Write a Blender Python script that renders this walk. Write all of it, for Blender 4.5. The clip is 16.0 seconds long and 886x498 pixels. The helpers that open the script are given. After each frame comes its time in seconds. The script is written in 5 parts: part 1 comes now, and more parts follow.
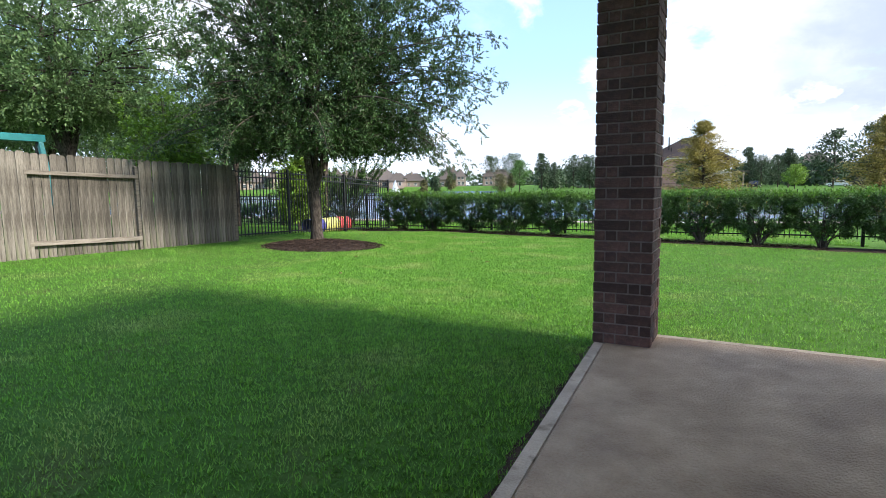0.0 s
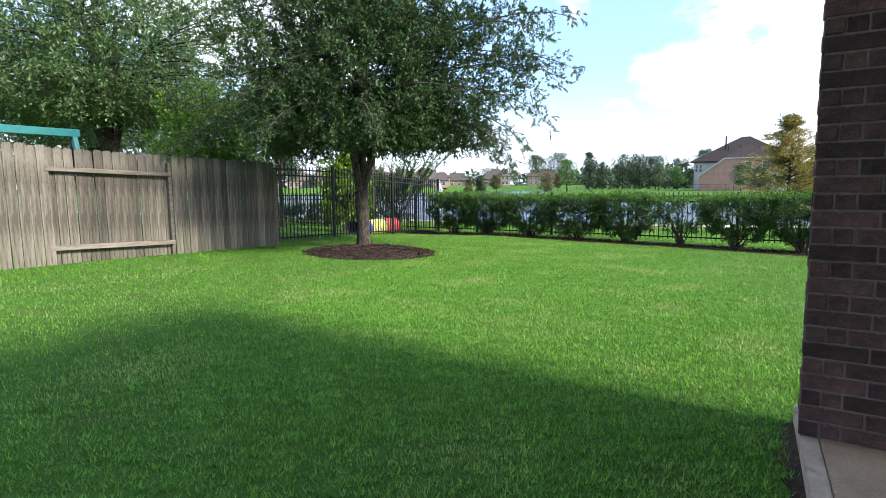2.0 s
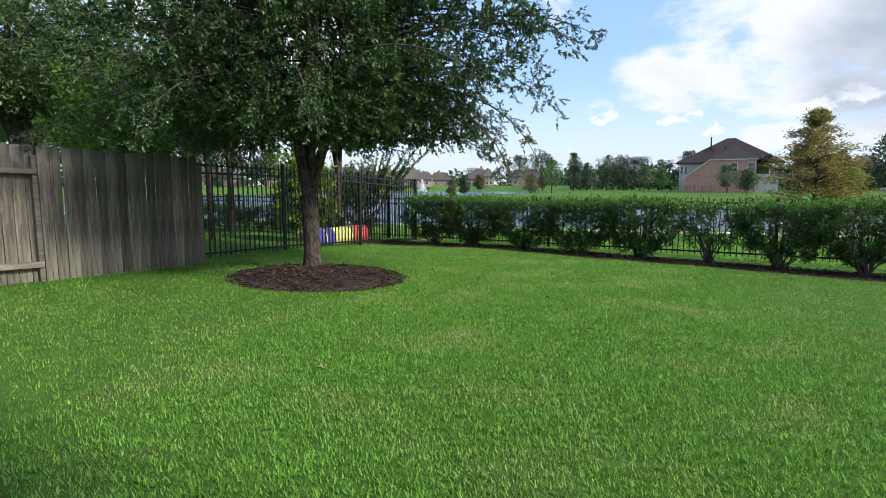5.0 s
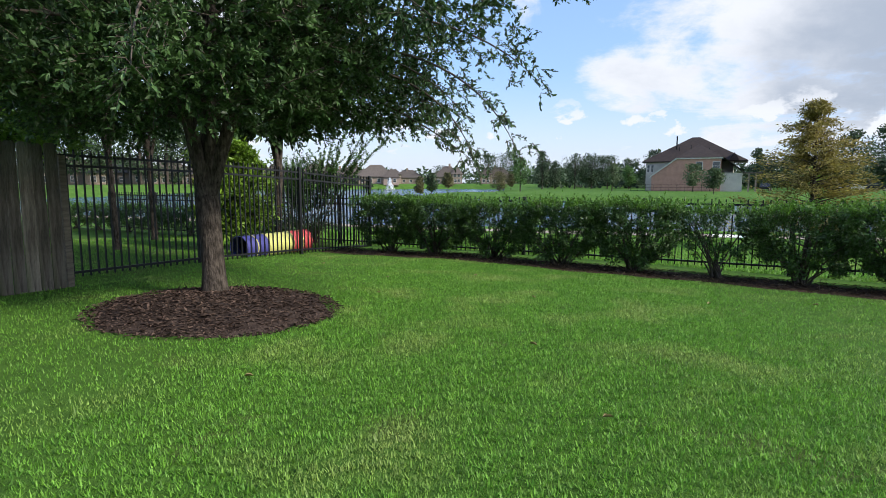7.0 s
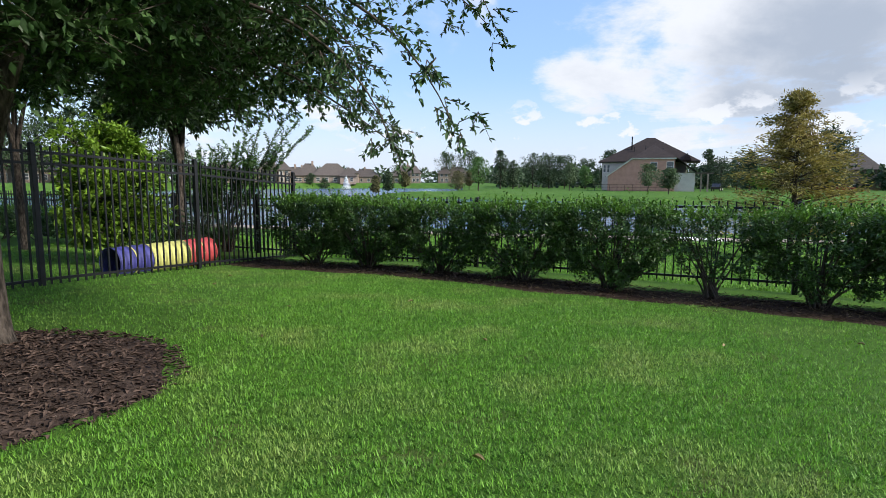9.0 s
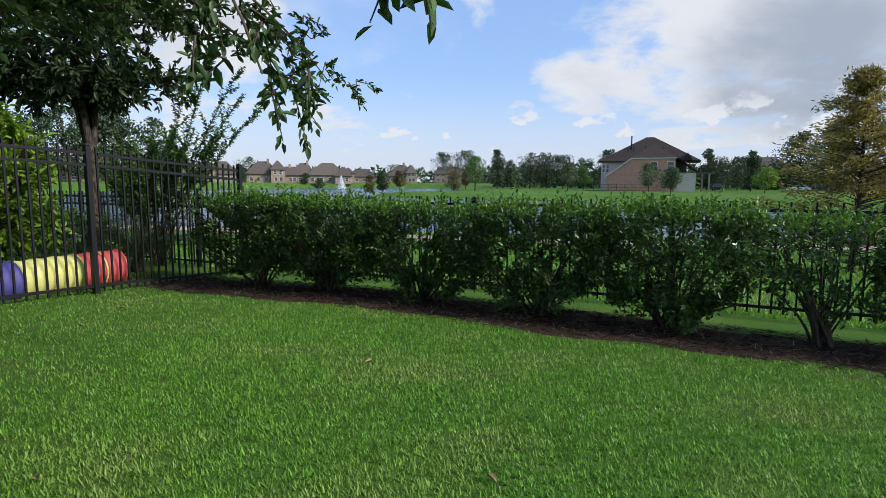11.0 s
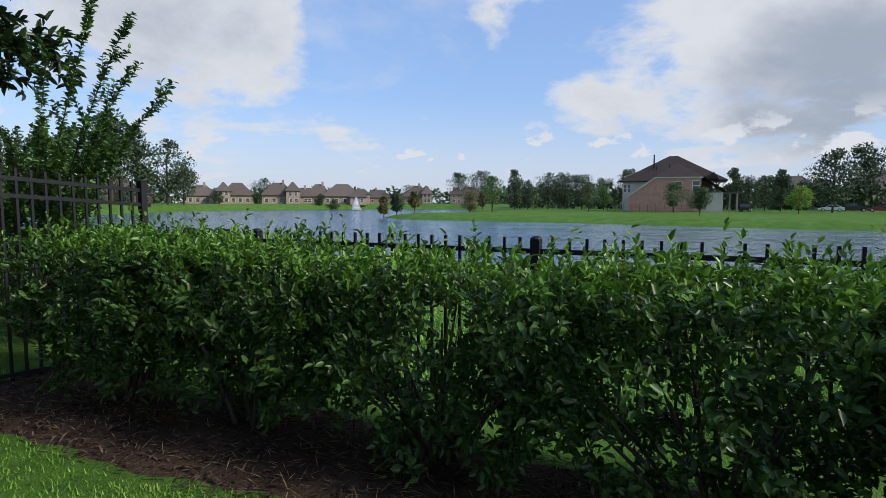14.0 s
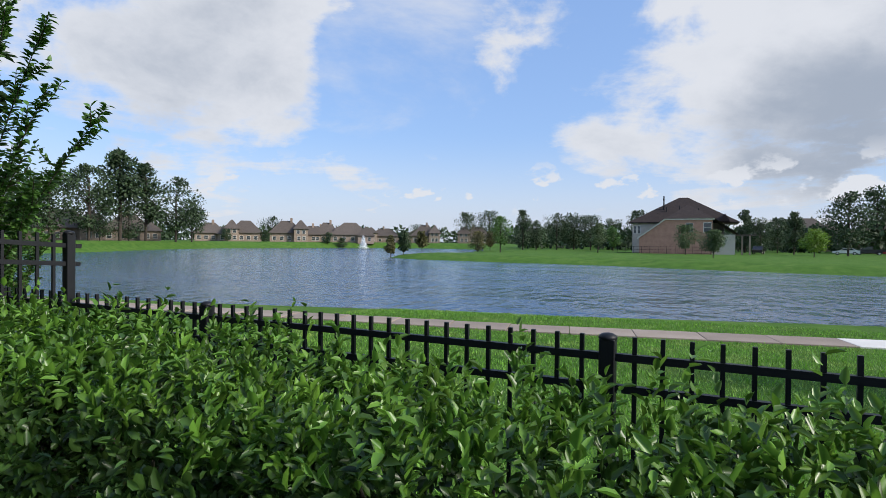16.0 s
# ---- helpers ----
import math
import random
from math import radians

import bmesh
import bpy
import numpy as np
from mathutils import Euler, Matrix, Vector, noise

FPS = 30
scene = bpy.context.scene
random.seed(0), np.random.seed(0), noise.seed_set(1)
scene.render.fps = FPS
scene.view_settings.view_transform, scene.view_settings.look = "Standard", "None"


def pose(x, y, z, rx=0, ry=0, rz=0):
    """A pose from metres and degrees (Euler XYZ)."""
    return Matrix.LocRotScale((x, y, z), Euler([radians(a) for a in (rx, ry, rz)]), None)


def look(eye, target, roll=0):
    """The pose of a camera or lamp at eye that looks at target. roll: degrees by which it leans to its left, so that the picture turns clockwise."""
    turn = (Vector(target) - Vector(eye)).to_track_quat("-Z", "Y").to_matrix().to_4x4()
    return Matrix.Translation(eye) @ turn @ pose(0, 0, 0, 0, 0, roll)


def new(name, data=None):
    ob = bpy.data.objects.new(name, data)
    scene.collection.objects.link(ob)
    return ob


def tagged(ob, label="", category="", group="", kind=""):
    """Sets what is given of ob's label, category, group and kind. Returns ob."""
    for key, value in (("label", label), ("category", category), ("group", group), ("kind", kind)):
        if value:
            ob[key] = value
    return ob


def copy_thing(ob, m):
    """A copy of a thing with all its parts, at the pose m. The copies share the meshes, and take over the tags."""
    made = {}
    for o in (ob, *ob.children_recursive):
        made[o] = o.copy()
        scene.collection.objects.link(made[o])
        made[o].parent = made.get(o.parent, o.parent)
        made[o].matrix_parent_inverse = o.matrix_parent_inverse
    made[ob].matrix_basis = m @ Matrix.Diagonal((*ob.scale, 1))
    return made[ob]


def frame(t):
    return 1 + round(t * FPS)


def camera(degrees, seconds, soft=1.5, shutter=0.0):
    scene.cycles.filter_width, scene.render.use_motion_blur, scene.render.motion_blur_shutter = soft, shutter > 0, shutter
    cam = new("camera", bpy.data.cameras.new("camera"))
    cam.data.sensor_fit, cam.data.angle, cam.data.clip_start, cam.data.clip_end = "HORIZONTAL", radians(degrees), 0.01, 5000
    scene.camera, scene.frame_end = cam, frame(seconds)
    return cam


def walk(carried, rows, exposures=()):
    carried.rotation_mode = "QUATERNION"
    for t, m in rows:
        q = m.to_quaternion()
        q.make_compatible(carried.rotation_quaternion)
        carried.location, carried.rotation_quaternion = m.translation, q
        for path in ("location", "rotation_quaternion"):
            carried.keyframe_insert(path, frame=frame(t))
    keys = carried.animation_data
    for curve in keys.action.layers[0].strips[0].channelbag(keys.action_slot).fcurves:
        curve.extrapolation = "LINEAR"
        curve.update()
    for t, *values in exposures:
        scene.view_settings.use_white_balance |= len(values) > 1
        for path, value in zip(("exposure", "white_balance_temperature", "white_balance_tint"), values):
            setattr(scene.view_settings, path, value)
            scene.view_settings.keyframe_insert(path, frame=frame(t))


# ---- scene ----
cam = camera(77.4, 16.0, soft=0.6)
PATH = [
    (0, (0.824, 0.116, 1.278), (-0.128, 1.86, 1.051), -0.9),
    (0.5, (0.609, 0.337, 1.277), (-0.399, 2.05, 1.049), -0.9),
    (1, (0.35, 0.566, 1.297), (-0.707, 2.248, 1.069), -0.8),
    (1.5, (0.078, 0.829, 1.294), (-0.999, 2.499, 1.067), -0.6),
    (2, (-0.175, 1.163, 1.295), (-1.258, 2.829, 1.068), -0.6),
    (2.5, (-0.416, 1.472, 1.326), (-1.502, 3.135, 1.097), -0.5),
    (3, (-0.622, 1.828, 1.322), (-1.709, 3.491, 1.094), -0.4),
    (3.5, (-0.79, 2.209, 1.353), (-1.876, 3.872, 1.121), -0.4),
    (4, (-0.984, 2.63, 1.348), (-2.053, 4.304, 1.119), -0.4),
    (6.5, (-2.195, 4.862, 1.362), (-3.16, 6.597, 1.124), 0.1),
    (7, (-2.359, 5.4, 1.355), (-3.293, 7.153, 1.118), -0.0),
    (7.5, (-2.538, 5.925, 1.316), (-3.447, 7.691, 1.079), 0.1),
    (8, (-2.673, 6.468, 1.298), (-3.54, 8.255, 1.061), 0.2),
    (8.5, (-2.807, 6.984, 1.305), (-3.654, 8.781, 1.067), 0.2),
    (9, (-2.978, 7.446, 1.321), (-3.78, 9.263, 1.082), 0.2),
    (9.5, (-3.149, 8.043, 1.294), (-3.936, 9.866, 1.055), 0.3),
    (12, (-4.318, 10.807, 1.19), (-5.119, 12.624, 0.955), 0.1),
    (12.5, (-4.538, 11.353, 1.151), (-5.348, 13.167, 0.919), -0.0),
    (13, (-4.828, 11.901, 1.21), (-5.646, 13.711, 0.981), 0.1),
    (13.5, (-5.104, 12.407, 1.248), (-5.932, 14.216, 1.035), -0.0),
    (14, (-5.35, 12.911, 1.296), (-6.195, 14.716, 1.131), 0.1),
    (14.5, (-5.586, 13.338, 1.36), (-6.442, 15.143, 1.277), 0.2),
    (15, (-5.749, 13.712, 1.398), (-6.615, 15.514, 1.356), 0.3),
    (15.5, (-5.861, 13.981, 1.432), (-6.733, 15.781, 1.407), 0.1),
    (16, (-5.977, 14.087, 1.473), (-6.849, 15.887, 1.448), 0.6),
]
EXPOSURES = [(0.0, 0.95), (2.0, 1.0), (3.3, 1.0), (4.2, 0.68), (6.5, 0.32), (8.0, 0.35), (9.5, 0.28), (12.0, -0.08), (12.5, -0.13), (14.0, -0.06), (16.0, 0.0)]
walk(cam, [(t, look(eye, target, roll)) for t, eye, target, roll in PATH], EXPOSURES)

# ---------------------------------------------------------------- light
SUN_EL, SUN_AZ = radians(33.0), radians(88.8)
sun_dir = Vector((math.sin(SUN_AZ) * math.cos(SUN_EL), math.cos(SUN_AZ) * math.cos(SUN_EL), math.sin(SUN_EL)))
sun = new("sun", bpy.data.lights.new("sun", "SUN"))
sun.data.energy, sun.data.angle, sun.data.color = 4.3, radians(9.0), (1.0, 0.94, 0.84)
sun.matrix_world = look(sun_dir * 50, (0, 0, 0))


def build_world():
    world = bpy.data.worlds.new("sky")
    scene.world = world
    world.use_nodes = True
    nt = world.node_tree
    nt.nodes.clear()
    out = nt.nodes.new("ShaderNodeOutputWorld")
    bg = nt.nodes.new("ShaderNodeBackground")
    bg.inputs["Strength"].default_value = 0.15
    sky = nt.nodes.new("ShaderNodeTexSky")
    sky.sky_type, sky.sun_disc = "NISHITA", False
    sky.sun_elevation, sky.sun_rotation = SUN_EL, SUN_AZ
    sky.dust_density, sky.ozone_density, sky.air_density = 1.4, 2.0, 1.0
    coord = nt.nodes.new("ShaderNodeTexCoord")

    def math_node(op, a, b=None, clamp=False):
        n = nt.nodes.new("ShaderNodeMath")
        n.operation, n.use_clamp = op, clamp
        for i, v in enumerate((a, b)):
            if v is None:
                continue
            if isinstance(v, (int, float)):
                n.inputs[i].default_value = v
            else:
                nt.links.new(v, n.inputs[i])
        return n.outputs[0]

    sep = nt.nodes.new("ShaderNodeSeparateXYZ")
    nt.links.new(coord.outputs["Generated"], sep.inputs[0])
    # cloud layer seen in perspective: direction divided by its height
    hgt = math_node("MAXIMUM", sep.outputs["Z"], 0.0)
    hgt = math_node("ADD", hgt, 0.10)
    flat = nt.nodes.new("ShaderNodeCombineXYZ")
    nt.links.new(math_node("DIVIDE", sep.outputs["X"], hgt), flat.inputs[0])
    nt.links.new(math_node("DIVIDE", sep.outputs["Y"], hgt), flat.inputs[1])
    flat.inputs[2].default_value = 3.7

    def fbm(vec, scale, detail, rough, warp=0.0):
        n = nt.nodes.new("ShaderNodeTexNoise")
        n.inputs["Scale"].default_value, n.inputs["Detail"].default_value = scale, detail
        n.inputs["Roughness"].default_value, n.inputs["Distortion"].default_value = rough, warp
        nt.links.new(vec, n.inputs["Vector"])
        return n.outputs["Fac"]

    def ramp(fac, lo, hi):
        n = nt.nodes.new("ShaderNodeMapRange")
        n.interpolation_type = "SMOOTHSTEP"
        n.inputs["From Min"].default_value, n.inputs["From Max"].default_value = lo, hi
        nt.links.new(fac, n.inputs["Value"])
        return n.outputs[0]

    def bank(direction, tight, gain):
        """A bulge of the cloud cover round one direction."""
        d = nt.nodes.new("ShaderNodeVectorMath")
        d.operation = "DOT_PRODUCT"
        nt.links.new(coord.outputs["Generated"], d.inputs[0])
        d.inputs[1].default_value = Vector(direction).normalized()
        return math_node("MULTIPLY", ramp(d.outputs["Value"], tight, 1.0), gain)

    # a thin bright veil lies over the blue
    veil = nt.nodes.new("ShaderNodeMix")
    veil.data_type = "RGBA"
    veil.inputs["Factor"].default_value = 0.42
    veil.inputs["B"].default_value = (2.6, 4.4, 8.5, 1)
    nt.links.new(sky.outputs[0], veil.inputs["A"])
    squash = nt.nodes.new("ShaderNodeMapping")
    squash.inputs["Scale"].default_value = (1.0, 1.0, 1.6)
    nt.links.new(coord.outputs["Generated"], squash.inputs[0])
    wisps = fbm(flat.outputs[0], 0.55, 8.0, 0.62, 0.5)
    heaps = fbm(squash.outputs[0], 5.2, 10.0, 0.60, 0.25)
    cover = math_node("ADD", math_node("MULTIPLY", wisps, 0.85), math_node("MULTIPLY", heaps, 0.85))
    cover = math_node("SUBTRACT", cover, 0.37)
    for direction, tight, gain in CLOUD_BANKS:
        cover = math_node("ADD", cover, bank(direction, tight, gain))
    amount = math_node("MULTIPLY", ramp(cover, 0.48, 0.66), 0.96)
    amount = math_node("MAXIMUM", amount, math_node("MULTIPLY", ramp(wisps, 0.50, 0.74), 0.7))
    haze = ramp(sep.outputs["Z"], 0.20, -0.02)
    amount = math_node("MAXIMUM", amount, math_node("MULTIPLY", haze, 0.62))
    # small heaped clouds low over the horizon
    low = math_node("MULTIPLY", ramp(sep.outputs["Z"], 0.035, 0.075), ramp(sep.outputs["Z"], 0.17, 0.10))
    puffs = ramp(fbm(squash.outputs[0], 13.0, 8.0, 0.55, 0.15), 0.555, 0.63)
    puffs = math_node("MULTIPLY", puffs, low)
    amount = math_node("MAXIMUM", amount, math_node("MULTIPLY", puffs, 0.95))
    # heavy bellies of the cloud are grey, thin rims bright
    body = fbm(squash.outputs[0], 9.0, 9.0, 0.62, 0.3)
    thick = math_node("ADD", cover, math_node("MULTIPLY", body, 0.62))
    for direction, tight, gain in CLOUD_BELLIES:
        thick = math_node("ADD", thick, bank(direction, tight, gain))
    thick = math_node("MULTIPLY", ramp(thick, 0.80, 1.72), math_node("SUBTRACT", 1.0, puffs, True))
    tone = nt.nodes.new("ShaderNodeMix")
    tone.data_type = "RGBA"
    nt.links.new(thick, tone.inputs["Factor"])
    tone.inputs["A"].default_value = (5.05, 5.2, 5.55, 1)
    tone.inputs["B"].default_value = (2.5, 2.85, 3.45, 1)
    mix = nt.nodes.new("ShaderNodeMix")
    mix.data_type = "RGBA"
    nt.links.new(amount, mix.inputs["Factor"])
    nt.links.new(veil.outputs["Result"], mix.inputs["A"])
    nt.links.new(tone.outputs["Result"], mix.inputs["B"])
    nt.links.new(mix.outputs["Result"], bg.inputs["Color"])
    nt.links.new(bg.outputs[0], out.inputs[0])


# directions of the cloud banks, how tight, how strong
CLOUD_BANKS = [((-0.76, 0.57, 0.31), 0.955, 0.22), ((-0.49, 0.83, 0.27), 0.982, -0.17), ((-0.29, 0.90, 0.32), 0.990, 0.10), ((-0.17, 0.965, 0.19), 0.992, 0.12),
               ((0.08, 0.95, 0.26), 0.970, 0.26), ((0.35, 0.92, 0.16), 0.975, 0.12), ((0.5, 0.8, 0.4), 0.9, 0.14), ((-0.40, 0.90, 0.13), 0.990, -0.10)]
CLOUD_BELLIES = [((0.12, 0.975, 0.175), 0.989, 0.46), ((0.26, 0.95, 0.17), 0.985, 0.36), ((-0.80, 0.56, 0.22), 0.985, 0.16), ((0.04, 0.93, 0.36), 0.985, -0.22)]
build_world()

# ---------------------------------------------------------------- materials
def material(name, light, dark, scale=6.0, rough=0.8, bump=0.2, fine=60.0, metal=0.0, spec=0.5, vary=0.0, island=0.0, stretch=(1, 1, 1),
             stain=None, stain_scale=0.8, stain_at=(0.5, 0.72), through_light=0.0, lo=0.35, hi=0.65):
    """Two colours mixed by coarse and fine noise, with a bump of the fine grain; stains on top; vary: by object; island: by loose piece."""
    m = bpy.data.materials.new(name)
    m.use_nodes = True
    nt = m.node_tree
    b = nt.nodes["Principled BSDF"]
    b.inputs["Roughness"].default_value, b.inputs["Metallic"].default_value = rough, metal
    b.inputs["Specular IOR Level"].default_value = spec
    coord = nt.nodes.new("ShaderNodeTexCoord")
    mapping = nt.nodes.new("ShaderNodeMapping")
    mapping.inputs["Scale"].default_value = stretch
    nt.links.new(coord.outputs["Object"], mapping.inputs[0])

    def noise_of(s, detail=4.0):
        n = nt.nodes.new("ShaderNodeTexNoise")
        n.inputs["Scale"].default_value, n.inputs["Detail"].default_value = s, detail
        nt.links.new(mapping.outputs[0], n.inputs["Vector"])
        return n.outputs["Fac"]

    def span(v, a, c, d=0.0, e=1.0):
        n = nt.nodes.new("ShaderNodeMapRange")
        for key, val in (("From Min", a), ("From Max", c), ("To Min", d), ("To Max", e)):
            n.inputs[key].default_value = val
        nt.links.new(v, n.inputs["Value"])
        return n.outputs[0]

    def blend(fac, a, c, mode="MIX"):
        n = nt.nodes.new("ShaderNodeMix")
        n.data_type, n.blend_type = "RGBA", mode
        for key, val in (("Factor", fac), ("A", a), ("B", c)):
            if isinstance(val, (int, float)):
                n.inputs[key].default_value = val
            elif isinstance(val, tuple):
                n.inputs[key].default_value = (*val, 1)
            else:
                nt.links.new(val, n.inputs[key])
        return n.outputs["Result"]

    coarse, grain = noise_of(scale), noise_of(fine, 3.0)
    col = blend(span(coarse, lo, hi), dark, light)
    col = blend(0.35, col, blend(span(grain, 0.3, 0.7), dark, light))
    if stain:
        col = blend(span(noise_of(stain_scale, 6.0), *stain_at), col, stain)
    if vary or island:
        rnd = nt.nodes.new("ShaderNodeObjectInfo").outputs["Random"] if vary else nt.nodes.new("ShaderNodeNewGeometry").outputs["Random Per Island"]
        amount = vary or island
        hsv = nt.nodes.new("ShaderNodeHueSaturation")
        nt.links.new(col, hsv.inputs["Color"])
        nt.links.new(span(rnd, 0, 1, 1 - amount, 1 + amount), hsv.inputs["Value"])
        col = hsv.outputs[0]
    nt.links.new(col, b.inputs["Base Color"])
    if bump:
        bn = nt.nodes.new("ShaderNodeBump")
        bn.inputs["Strength"].default_value, bn.inputs["Distance"].default_value = bump, 0.02
        nt.links.new(grain, bn.inputs["Height"])
        nt.links.new(bn.outputs[0], b.inputs["Normal"])
    if through_light:
        tr = nt.nodes.new("ShaderNodeBsdfTranslucent")
        nt.links.new(col, tr.inputs["Color"])
        add = nt.nodes.new("ShaderNodeMixShader")
        add.inputs[0].default_value = through_light
        nt.links.new(b.outputs[0], add.inputs[1])
        nt.links.new(tr.outputs[0], add.inputs[2])
        nt.links.new(add.outputs[0], nt.nodes["Material Output"].inputs["Surface"])
    return m


